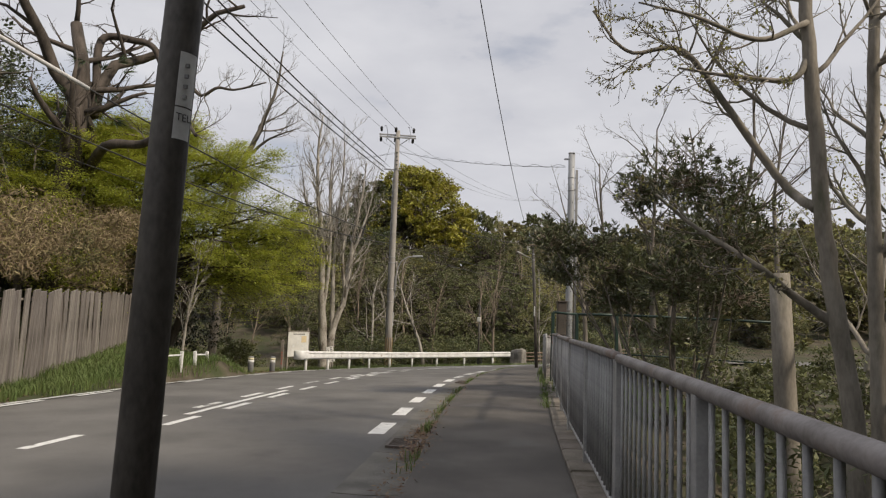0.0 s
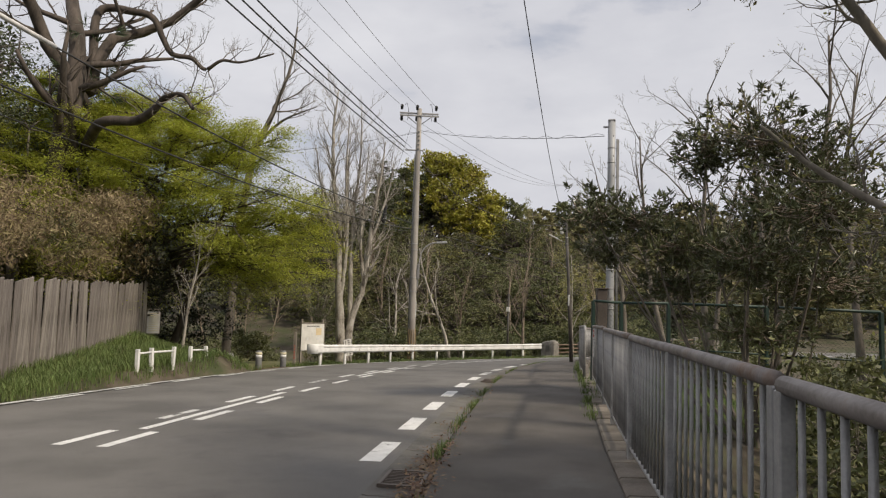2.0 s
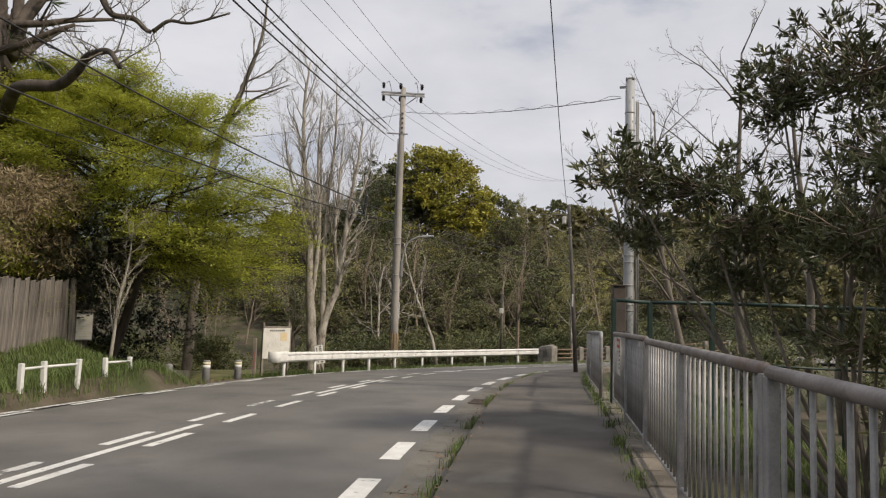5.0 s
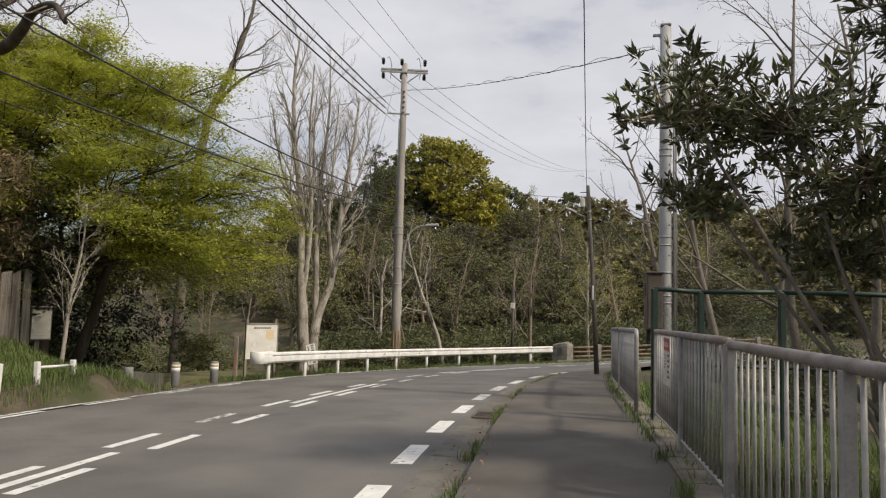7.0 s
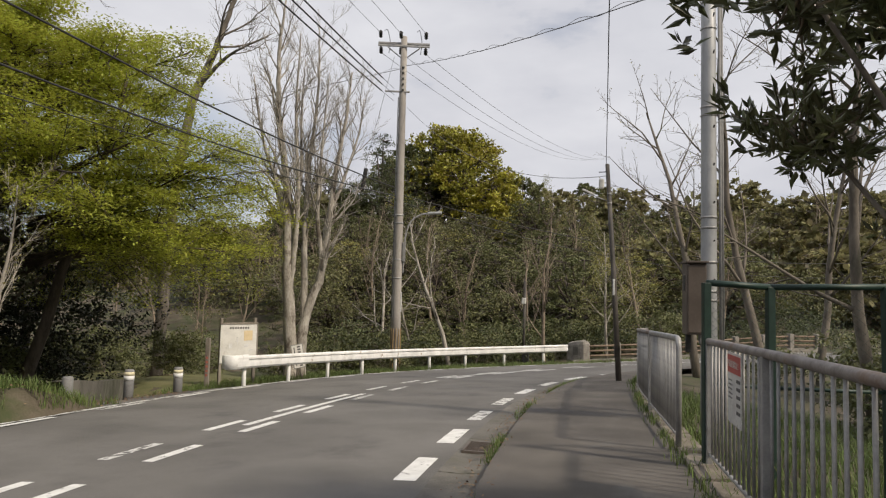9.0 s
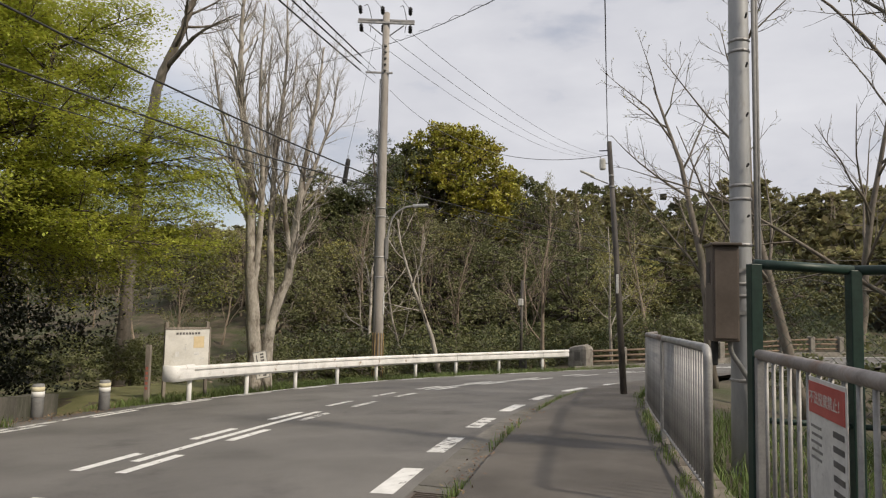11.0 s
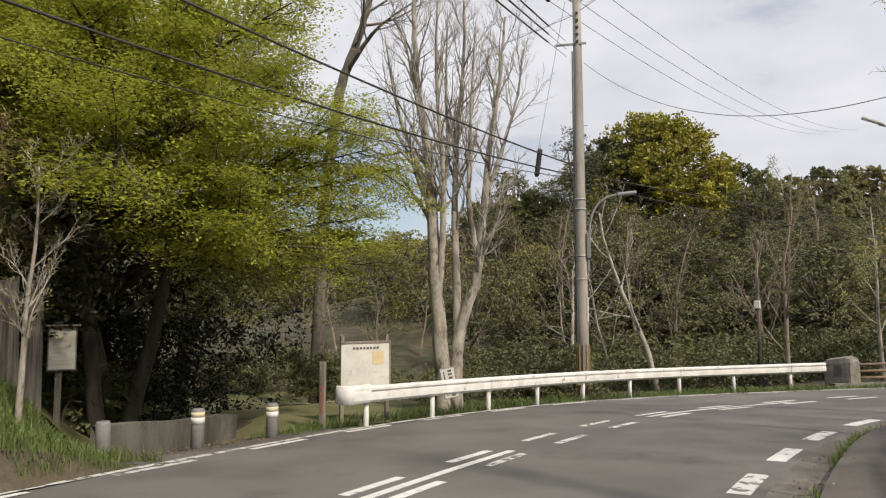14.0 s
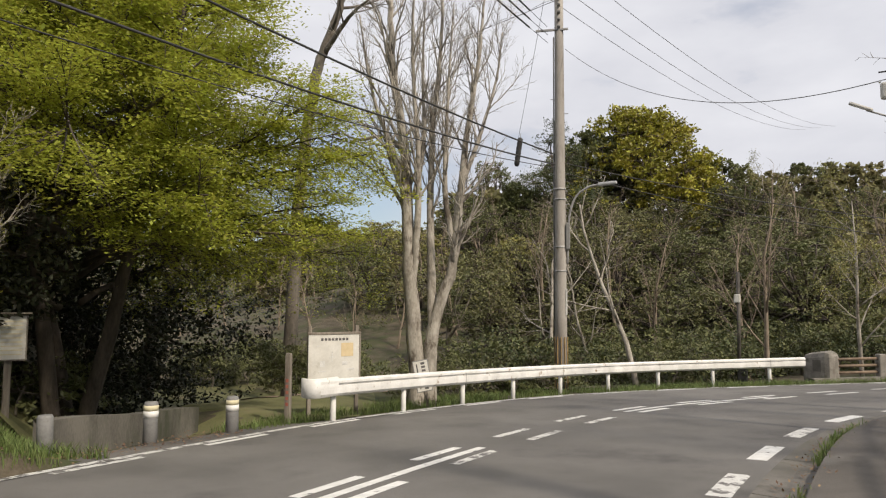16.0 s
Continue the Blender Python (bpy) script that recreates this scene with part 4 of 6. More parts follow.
# the evergreen shrub that leans over the railing
def evergreen():
    rng_ = np.random.default_rng(8)
    bx, by = 1.5, 14.6
    z = ground_z(bx, by)
    t = thing("evergreen_shrub", bx, by, z, 0, "tall evergreen shrub with long dark glossy leaves in whorls", "shrub")
    lobes = [(1.6, 14.9, 4.55, 1.15, 1.0, 0.95), (0.75, 15.0, 4.3, 0.6, 0.7, 0.75), (2.5, 14.9, 4.1, 0.85, 0.9, 0.75), (1.9, 14.6, 3.5, 1.2, 1.0, 0.6),
             (-0.2, 14.9, 3.25, 0.9, 0.9, 0.55), (-1.1, 14.6, 3.3, 0.65, 0.7, 0.6), (0.4, 15.0, 2.75, 1.0, 0.9, 0.55), (1.4, 14.9, 2.6, 1.1, 1.0, 0.6),
             (0.3, 15.6, 2.15, 0.8, 0.8, 0.4), (2.6, 15.2, 2.2, 1.2, 1.1, 0.6), (1.5, 14.2, 1.4, 0.9, 0.8, 0.45), (-0.9, 15.4, 2.7, 0.5, 0.6, 0.4), (1.3, 13.7, 2.5, 0.9, 0.8, 0.6), (2.3, 13.5, 3.2, 1.0, 0.9, 0.7)]
    lines, arrs_ = [], []
    for cx, cy, cz, rx, ry, rz in lobes:
        c = np.array((cx - bx, cy - by, cz - z))
        s = np.array((rng_.normal(0, 0.08), rng_.normal(0, 0.08), -0.3))
        mid = s * 0.35 + c * 0.65 + np.array((0, 0, -0.5 * rz)) + rng_.normal(0, 0.08, 3)
        lines.append((spline([s, (s + mid) / 2 + rng_.normal(0, 0.08, 3), mid, c], 5), np.linspace(0.036, 0.012, 16), 7))
        n = int(205 * (rx * ry * rz) ** 0.62) + 25
        u = unit(rng_.normal(0, 1, (n, 3)))
        u[:, 2] = u[:, 2] * 0.8 + 0.2
        tip = c + u * rng_.uniform(0.3, 1.18, (n, 1)) * np.array((rx, ry, rz))
        for k in range(n):
            b = c + (tip[k] - c) * 0.15 + rng_.normal(0, 0.06, 3)
            if k % 2 == 0:
                lines.append((np.array([b, (b + tip[k]) / 2 + np.array((0, 0, -0.05)), tip[k]]), (0.012, 0.008, 0.004), 3))
        d = unit(u + np.array((0, 0, 0.7)))
        m = 11
        at = np.repeat(tip, m, 0) - np.repeat(d, m, 0) * rng_.uniform(0, 0.14, (n * m, 1))
        arrs_.append(leaf_arrays(rng_, at, 0.125, 0.28, np.repeat(d, m, 0) * 0.75, 0.75, 0, fold=True))
    tubes("trunk", [l for l in lines if l[2] == 7], M_BARK, t)
    tubes("twig", [l for l in lines if l[2] == 3], M_TWIG, t)["kind"] = "stuff"
    leaves("crown", arrs_, M_L_DARK, t)


evergreen()

# bare trees in the valley beside the footway
limb_tree("leaning_tree", 44, 2.8, 8.8, "tall grey tree whose long limbs lean over the footway, budding", [
    ([(2.9, 8.8, -2.3), (2.78, 8.82, 0.56), (2.7, 8.83, 1.25), (2.52, 8.77, 2.54), (2.4, 8.77, 4.23), (2.33, 8.82, 5.66), (2.29, 8.9, 6.81), (2.27, 8.96, 8.22)], 0.125, 0.055, 12, 2.2, 0.9, 0.55),
    ([(2.41, 8.79, 3.08), (2.15, 9.21, 3.47), (1.52, 9.17, 4.42), (1.09, 9.01, 5.01), (0.8, 8.92, 5.18), (0.24, 8.8, 5.12), (-0.19, 8.64, 5.61)], 0.062, 0.014, 14, 1.1, 0.8, 0.3),
    ([(2.66, 8.88, 1.7), (2.11, 8.72, 2.07), (1.69, 8.28, 2.33), (1.03, 8.29, 2.77), (0.56, 8.24, 3.16)], 0.055, 0.016, 9, 0.8, 0.8, 0.35),
    ([(2.36, 8.8, 4.94), (2.13, 8.67, 4.62), (1.47, 8.52, 4.63), (0.84, 8.56, 4.78)], 0.045, 0.012, 8, 0.9, 0.8, 0.25),
    ([(2.33, 8.75, 5.34), (1.69, 8.32, 4.99), (0.98, 8.13, 5.23), (0.34, 7.97, 5.37)], 0.04, 0.01, 8, 0.9, 0.8, 0.25)], M_BARK_GREY,
    dict(count=1, spread=(0.02, 0.02, 0.02), size=0.045, mat=M_L_LIGHT, share=0.35))
limb_tree("bare_tree", 41, 3.5, 10.2, "tall leafless grey tree beyond the railing", [
    ([(3.5, 10.2, -2.6), (3.51, 10.2, 0.84), (3.51, 10.21, 3.85), (3.57, 10.2, 6.22), (3.64, 10.3, 8.36)], 0.12, 0.05, 22, 2.0, 1.0, 0.25)], M_BARK_GREY, group="bare trees beyond the railing")
limb_tree("bare_tree", 42, 5.2, 13.0, "tall leafless grey tree beyond the railing", [
    ([(5.2, 13.0, -3.0), (5.2, 13, 2), (5.1, 13.1, 6), (5.3, 13, 10)], 0.16, 0.05, 22, 2.6, 0.9, 0.2)], M_BARK_GREY, group="bare trees beyond the railing")
limb_tree("bare_tree", 43, 5.0, 6.5, "tall leafless grey tree beyond the railing", [
    ([(5.0, 6.5, -3.0), (5.0, 6.5, 2), (4.9, 6.6, 6), (5.0, 6.5, 10)], 0.17, 0.05, 22, 2.4, 0.9, 0.2)], M_BARK_GREY, group="bare trees beyond the railing")
stump = thing("tree_stump", 2.68, 11.4, ground_z(2.68, 11.4), 0, "tall cut-off trunk with grey lichened bark", "tree stump")
tubes("trunk", [([(0, 0, -0.4), (0.02, 0, 1.4), (-0.03, 0, 2.8), (-0.08, 0, 2.5 - stump.location.z)], (0.20, 0.17, 0.16, 0.15), 12)], M_BARK_GREY, stump)
for seed, x, y, ln, lean in ((51, -0.6, 33.0 - 1.5, 8.5, (-0.10, 0)), (52, 1.0, 29.0, 9.5, (-0.16, 0.02)), (53, 2.0, 25.0, 9.5, (-0.12, 0.0)), (54, 3.6, 25.5, 10.0, (-0.05, 0)), (55, 3.2, 21.5, 9.5, (-0.22, 0.1)), (56, 5.6, 23.0, 10, (-0.1, 0)), (57, 2.6, 32.5, 9, (0.02, 0))):
    tree("bare_tree", seed, x, y, ground_z(x, y), "slender grey tree just coming into bud beyond the railing",
         [dict(start=(0, 0, -0.4), way=(*lean, 1), length=ln, radius=0.13, kids=(11, 6, 4), spread=(0.7, 0.7, 0.7), ratio=0.40, up=0.03, wander=0.09, first=0.28, taper=0.18, thin=0.42)], M_BARK,
         dict(count=1, spread=(0.03, 0.03, 0.03), size=0.05, width=0.6, mat=M_L_LIGHT, share=0.25), group="budding trees beyond the railing")

# ---------- the wood on the hill: a few kinds, copied ----------
def proto(kind, seed):
    lab = {"bare": "leafless brown tree of the hillside wood", "pale": "leafless pale-trunked tree at the wood's edge", "olive": "bushy olive-green tree of the hillside wood",
           "light": "slender tree in thin yellow-green leaf at the wood's edge", "ever": "dense dark evergreen tree of the hillside wood", "bush": "dark green bush at the wood's edge"}[kind]
    if kind == "bare":
        return tree("woodland_tree", seed, 0, 0, -100, lab, [dict(start=(0, 0, -0.5), way=(0.05, 0, 1), length=8, radius=0.12, kids=(11, 6, 4), spread=(0.6, 0.6, 0.7), ratio=0.42, up=0.07, wander=0.10, first=0.25, taper=0.2, thin=0.42)], M_TWIG, group="wood")
    if kind == "pale":
        return tree("woodland_tree", seed, 0, 0, -100, lab, [dict(start=(0, 0, -0.5), way=(0.08, 0, 1), length=7.5, radius=0.11, kids=(8, 5, 4), spread=(0.8, 0.7, 0.7), ratio=0.42, up=0.06, wander=0.17, first=0.35, taper=0.25, thin=0.5)], M_BARK_PALE, group="wood")
    if kind == "light":
        return tree("woodland_tree", seed, 0, 0, -100, lab, [dict(start=(0, 0, -0.5), way=(0.02, 0, 1), length=8, radius=0.10, kids=(12, 6, 3), spread=(0.8, 0.7, 0.7), ratio=0.38, up=0.05, wander=0.07, first=0.2, taper=0.15, thin=0.42)], M_BARK_PALE,
                    dict(count=5, spread=(0.15, 0.15, 0.12), size=0.085, width=0.6, mat=M_L_LIGHT), group="wood")
    r = np.random.default_rng(seed)
    if kind == "bush":
        lobes = [(r.uniform(-0.8, 0.8), r.uniform(-0.8, 0.8), r.uniform(0.3, 1.2), r.uniform(0.5, 0.9), r.uniform(0.5, 0.9), r.uniform(0.4, 0.7)) for _ in range(7)]
        return crown_tree("woodland_bush", seed, 0, 0, -100, lab, 1.2, lobes, 2200, 0.115, M_L_OLIVE, M_BARK, 0.5, 0.35, "bush", "undergrowth bushes")
    lobes = [(r.uniform(-1.7, 1.7), r.uniform(-1.7, 1.7), r.uniform(2.0, 6.6), r.uniform(0.9, 1.6), r.uniform(0.9, 1.6), r.uniform(0.7, 1.3)) for _ in range(13)]
    return crown_tree("woodland_tree", seed, 0, 0, -100, lab, 7.0, lobes, 5600, 0.125, M_L_OLIVE if kind == "olive" else M_L_CONIF, M_BARK, 0.5, 0.45, "tree", "wood")


rng = np.random.default_rng(99)
PROTO = {k: [proto(k, 200 + 10 * i + j) for j in range(2)] for i, k in enumerate(("bare", "pale", "olive", "light", "ever", "bush"))}
USED = set()


def plant(kind, x, y, size):
    p = PROTO[kind][int(rng.integers(2))]
    m = pose(x, y, ground_z(x, y) - 0.1, rng.uniform(-4, 4), rng.uniform(-4, 4), rng.uniform(0, 360)) @ Matrix.Scale(size, 4)
    if p.name in USED:
        c = copy_thing(p, m)
        c.scale = (size, size, size)
        c.location, c.rotation_euler = m.translation, m.to_euler()
    else:
        USED.add(p.name)
        p.matrix_world = m


def scatter(n, kinds, weights, box_, size, gap, test=lambda x, y: True):
    done, tries = [], 0
    while len(done) < n and tries < n * 60:
        tries += 1
        x, y = rng.uniform(box_[0], box_[1]), rng.uniform(box_[2], box_[3])
        dl, dr = beside_road(x, y)
        if max(dl, dr) < 2.2 or not test(x, y) or any((x - a) ** 2 + (y - b) ** 2 < gap * gap for a, b in done):
            continue
        done.append((x, y))
        plant(kinds[int(rng.choice(len(kinds), p=weights))], x, y, rng.uniform(*size))


in_front = lambda x, y: beside_road(x, y)[0] > 1.4 and math.hypot(x + 4.6, y - 42.6) > 3.0
# edge of the wood behind the guard rail
scatter(24, ("bush",), (1,), (-14, 2, 33, 50), (0.7, 1.6), 1.0, in_front)
scatter(7, ("bush",), (1,), (-16, -12.5, 32, 40), (0.7, 1.2), 1.2, in_front)
scatter(14, ("bush",), (1,), (-34, -21, 34, 44), (0.8, 1.4), 1.4, in_front)
scatter(7, ("pale", "light", "bare"), (0.5, 0.25, 0.25), (-14, 4, 39, 46), (0.75, 1.0), 2.6, lambda x, y: beside_road(x, y)[0] > 3)
scatter(7, ("bare", "light", "pale"), (0.5, 0.2, 0.3), (-30, 6, 44, 54), (0.7, 0.95), 3.0, in_front)
scatter(8, ("olive", "bare", "light"), (0.5, 0.3, 0.2), (-52, 30, 60, 90), (0.9, 1.3), 3.2, in_front)
# brown woods beyond the park
scatter(18, ("bare", "olive"), (0.85, 0.15), (-46, -19, 42, 62), (0.5, 0.85), 2.0, in_front)
# behind and beside the green tree
scatter(15, ("ever", "olive", "bare"), (0.5, 0.25, 0.25), (-32, -20.5, 14, 32), (0.9, 1.4), 2.2)
scatter(10, ("ever", "bare"), (0.7, 0.3), (-30, -17.5, 4, 18), (1.0, 1.5), 2.2)
scatter(6, ("bush",), (1,), (-23, -18.5, 22.5, 26), (0.9, 1.4), 1.2)
# valley and far side beyond the railing
scatter(20, ("bush",), (1,), (1.0, 10, 4, 34), (0.7, 1.3), 1.3, lambda x, y: beside_road(x, y)[1] > 1.6 and not (12 < y < 20 and x < 3))
scatter(18, ("bare", "light"), (0.8, 0.2), (6, 26, 8, 44), (0.9, 1.3), 2.4, lambda x, y: beside_road(x, y)[1] > 4)
scatter(20, ("olive", "bare"), (0.35, 0.65), (14, 60, 20, 80), (1.1, 1.6), 4.0, lambda x, y: beside_road(x, y)[1] > 10)

# the great golden-green tree and the dark conifer on the crest
def dome(seed, n, R, H, lift):
    r = np.random.default_rng(seed)
    out = []
    for _ in range(n):
        u = unit(r.normal(0, 1, 3))
        u[2] = abs(u[2]) * 1.25 - 0.25
        s = r.uniform(0.16, 0.26) * R
        out.append((u[0] * R * 0.85, u[1] * R * 0.85, lift + u[2] * H * 0.85, s, s, s * 0.72))
    return out


gx, gy = -24.3, 86.0
gz = ground_z(gx, gy)
crown_tree("camphor_tree", 301, gx, gy, gz, "great round-crowned tree in golden-green leaf on the hill", 21.6 - gz, dome(1, 110, 8.4, 10.5, 21.4 - gz - 10.5), 46000, 0.36, M_L_GOLD, M_BARK_DARK, 0.6, 0.6)
gx, gy = -26.9, 72.0
gz = ground_z(gx, gy)
crown_tree("pine_tree", 302, gx, gy, gz, "dark conifer with uneven crown on the hill", 16.9 - gz, [(0.6 * math.sin(k * 2.1) * (7 - k) * 0.5, 0.6 * math.cos(k * 1.7) * (7 - k) * 0.5, (17.4 - gz) - 8.5 + k * 1.25, 3.1 - 0.34 * k, 3.1 - 0.34 * k, 1.05) for k in range(7)], 17000, 0.22, M_L_CONIF, M_BARK_DARK, 0.3, 0.5)
for k, (gx, gy, R, top) in enumerate(((-11.6, 122.0, 4.0, 20.6), (-4.0, 126.0, 6.5, 17.5), (2.0, 84, 5.0, 11.0), (-28.3, 82.2, 4.6, 18.7), (-30.7, 71.6, 3.6, 11.9), (-17.6, 94.1, 3.8, 17.0))):
    gz = ground_z(gx, gy)
    crown_tree("hill_tree", 310 + k, gx, gy, gz, "rounded evergreen tree on the hill's crest", top - gz, dome(10 + k, 34, R, R * 1.2, top - gz - R * 1.2), 9000, 0.32, M_L_OLIVE, M_BARK_DARK, 0.6, 0.6, group="hill trees")

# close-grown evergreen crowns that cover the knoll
def crown_lobes(seed):
    """Lobes of a crown that is leafy from near the ground to the top."""
    r, out = np.random.default_rng(seed), []
    for k in range(40):
        h = 0.9 + 6.3 * (k + r.random()) / 40
        wide = 3.1 * (1 - max(0.0, (h - 3.4) / 4.6) ** 2.2) * r.uniform(0.55, 1.0)
        a, s = k * 2.4, r.uniform(0.75, 1.15)
        out.append((wide * math.cos(a), wide * math.sin(a), h, s, s, s * 0.7))
    return out



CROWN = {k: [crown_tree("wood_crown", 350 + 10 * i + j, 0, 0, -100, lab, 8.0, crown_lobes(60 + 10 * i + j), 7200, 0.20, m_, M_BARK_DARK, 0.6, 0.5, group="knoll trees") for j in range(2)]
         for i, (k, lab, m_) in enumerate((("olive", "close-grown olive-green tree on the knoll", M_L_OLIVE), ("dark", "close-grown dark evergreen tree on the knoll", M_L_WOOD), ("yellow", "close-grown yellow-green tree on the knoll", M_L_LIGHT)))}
rng = np.random.default_rng(61)
seen = set()
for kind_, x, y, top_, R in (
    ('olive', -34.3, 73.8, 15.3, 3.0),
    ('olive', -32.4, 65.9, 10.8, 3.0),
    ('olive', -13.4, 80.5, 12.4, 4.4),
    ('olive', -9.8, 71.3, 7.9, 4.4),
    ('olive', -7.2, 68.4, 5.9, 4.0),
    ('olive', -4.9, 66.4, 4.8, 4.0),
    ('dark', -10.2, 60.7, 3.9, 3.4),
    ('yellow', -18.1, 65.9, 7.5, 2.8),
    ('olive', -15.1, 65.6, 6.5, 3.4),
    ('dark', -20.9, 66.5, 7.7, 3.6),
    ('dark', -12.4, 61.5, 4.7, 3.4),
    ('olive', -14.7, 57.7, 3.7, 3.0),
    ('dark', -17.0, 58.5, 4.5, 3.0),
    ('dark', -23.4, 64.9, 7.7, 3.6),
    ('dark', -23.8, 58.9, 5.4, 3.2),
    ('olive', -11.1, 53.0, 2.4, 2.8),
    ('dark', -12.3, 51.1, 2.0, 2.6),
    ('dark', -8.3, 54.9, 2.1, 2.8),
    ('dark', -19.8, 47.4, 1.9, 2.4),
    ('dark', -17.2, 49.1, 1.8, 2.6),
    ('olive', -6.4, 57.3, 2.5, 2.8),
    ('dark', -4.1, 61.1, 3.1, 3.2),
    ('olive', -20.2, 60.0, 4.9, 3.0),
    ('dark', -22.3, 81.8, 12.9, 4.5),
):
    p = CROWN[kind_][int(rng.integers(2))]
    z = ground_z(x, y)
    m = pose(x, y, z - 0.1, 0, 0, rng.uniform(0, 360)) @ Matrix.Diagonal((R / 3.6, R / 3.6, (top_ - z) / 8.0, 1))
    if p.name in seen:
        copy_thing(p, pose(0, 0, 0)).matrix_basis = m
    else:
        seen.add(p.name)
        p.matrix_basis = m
spots, tries = [], 0
while len(spots) < 46 and tries < 4000:
    tries += 1
    x, y = rng.uniform(-37, 4), rng.uniform(52, 84)
    if beside_road(x, y)[0] < 8 or y > 78 and abs(x + 24) < 8 or any((x - a) ** 2 + (y - b) ** 2 < 16 for a, b in spots):
        continue
    spots.append((x, y))
    R, hgt = rng.uniform(2.7, 3.6), rng.uniform(4.6, 6.4)
    copy_thing(CROWN[str(rng.choice(("olive", "dark", "yellow"), p=(0.5, 0.35, 0.15)))][int(rng.integers(2))], pose(0, 0, 0)).matrix_basis = pose(x, y, ground_z(x, y) - 0.2, 0, 0, rng.uniform(0, 360)) @ Matrix.Diagonal((R / 3.6, R / 3.6, hgt / 8, 1))
for k, p in enumerate(p for l in CROWN.values() for p in l):
    if p.name not in seen:
        p.matrix_basis = pose(-42 - 5 * k, 80, ground_z(-42 - 5 * k, 80))

# rounded far trees that close the ridges; every fifth copy stands unseen for shade
FAR = [crown_tree("ridge_tree", 330 + k, 0, 0, -100, "small rounded tree for the far wooded ridge and for unseen shade near the start", 6.5, [(a, b, c * 0.8, d * 1.15, e * 1.15, g_) for a, b, c, d, e, g_ in crown_lobes(40 + k)[::2]], 1500, 0.46, M_L_FARWOOD, M_BARK, 0.7, 0.4, group="ridge trees") for k in range(3)]
rng = np.random.default_rng(17)
for k in range(150):
    if k % 5 == 4:                                 # unseen tall trees added to keep the sun off the start of the walk
        x, y = rng.uniform(6.5, 16), rng.uniform(-13, 4)
    elif k % 3 == 0:
        x, y = rng.uniform(-75, 14), rng.uniform(60, 130)
    elif k % 3 == 1:
        x, y = rng.uniform(6, 70), rng.uniform(62, 150)
    else:
        x, y = rng.uniform(22, 90), rng.uniform(25, 110)
    if max(beside_road(x, y)) < (5.6 if k % 5 == 4 else 14) or math.hypot(x + 23, y - 86) < 11:
        continue
    s_ = rng.uniform(1.2, 1.6) if k % 5 == 4 else rng.uniform(0.85, 1.5)
    z = ground_z(x, y) + smooth01(130, 320, math.hypot(x + 10, y - 30)) * 14
    m = pose(x, y, z - 0.6, 0, 0, rng.uniform(0, 360)) @ Matrix.Diagonal((s_, s_, s_ * rng.uniform(0.8, 1.15) * (1.8 if k % 5 == 4 else 1), 1))
    if k < 3:
        FAR[k].matrix_world = m
    else:
        c = copy_thing(FAR[k % 3], pose(0, 0, 0))
        c.matrix_basis = m

# far woods on the ridges
rng = np.random.default_rng(5)
spots = []
while len(spots) < 9000:
    a, r_ = rng.uniform(-1.15, 1.25), rng.uniform(95, 300)
    x, y = -5 + r_ * math.sin(a), 20 + r_ * math.cos(a)
    z = ground_z(x, y) + smooth01(130, 320, math.hypot(x + 10, y - 30)) * 14
    spots.append((x, y, z + rng.uniform(0.5, 6.5)))
ob = leaves("far_woods", [leaf_arrays(rng, cloud(rng, np.array(spots), 4, (1.4, 1.4, 0.8)), 1.5, 0.8, np.array((0, 0, 0.6)), 1.0, 0.2)], M_FAR, None)
tagged(ob, "distant brown and olive wooded ridges", "woods", kind="stuff")

# leafy mass between the trunks of the hillside wood
rng = np.random.default_rng(21)
lobes, low = [], []
while len(lobes) < 150:
    x, y = rng.uniform(-32, 16), rng.uniform(40, 68)
    dl = beside_road(x, y)[0]
    if dl < 4.0:
        continue
    lobes.append((x, y, ground_z(x, y) + rng.uniform(1.2, 5.4) * min(1, 0.4 + dl / 20), rng.uniform(1.0, 1.8), rng.uniform(1.0, 1.8), rng.uniform(0.7, 1.2)))
while len(low) < 110:
    x, y = rng.uniform(-14, 10), rng.uniform(33, 58)
    dl = beside_road(x, y)[0]
    if dl < 2.2 or math.hypot(x + 4.6, y - 42.6) < 3.0:
        continue
    low.append((x, y, ground_z(x, y) + rng.uniform(0.2, 1.5), rng.uniform(0.8, 1.4), rng.uniform(0.8, 1.4), rng.uniform(0.5, 0.9)))
strew("wood_foliage", 64, lobes, 42000, 0.16, M_L_WOOD, "olive-green foliage filling the hillside wood", "foliage", 0.5)
strew("wood_undergrowth", 65, low, 34000, 0.12, M_L_CONIF, "dark green undergrowth along the foot of the wood", "undergrowth", 0.5)

# dry bamboo thicket spilling over the board fence
lobes = []
for k in range(64):
    y = 22.6 - 16 * rng.random() ** 1.4
    x = -12.1 - 0.434 * (y - 12.2) - abs(rng.normal(0, 1.7)) - 0.25
    lobes.append((x, y, 1.95 + 0.06 * (y - 12) + rng.uniform(0.1, 2.3), rng.uniform(0.6, 1.1), rng.uniform(0.6, 1.1), rng.uniform(0.5, 0.9)))
strew("dwarf_bamboo", 61, lobes, 42000, 0.17, M_L_BAMBOO, "brown half-dry dwarf bamboo thicket hanging over the fence", "bamboo", 0.16, 0.0, (0, 0, -0.55))
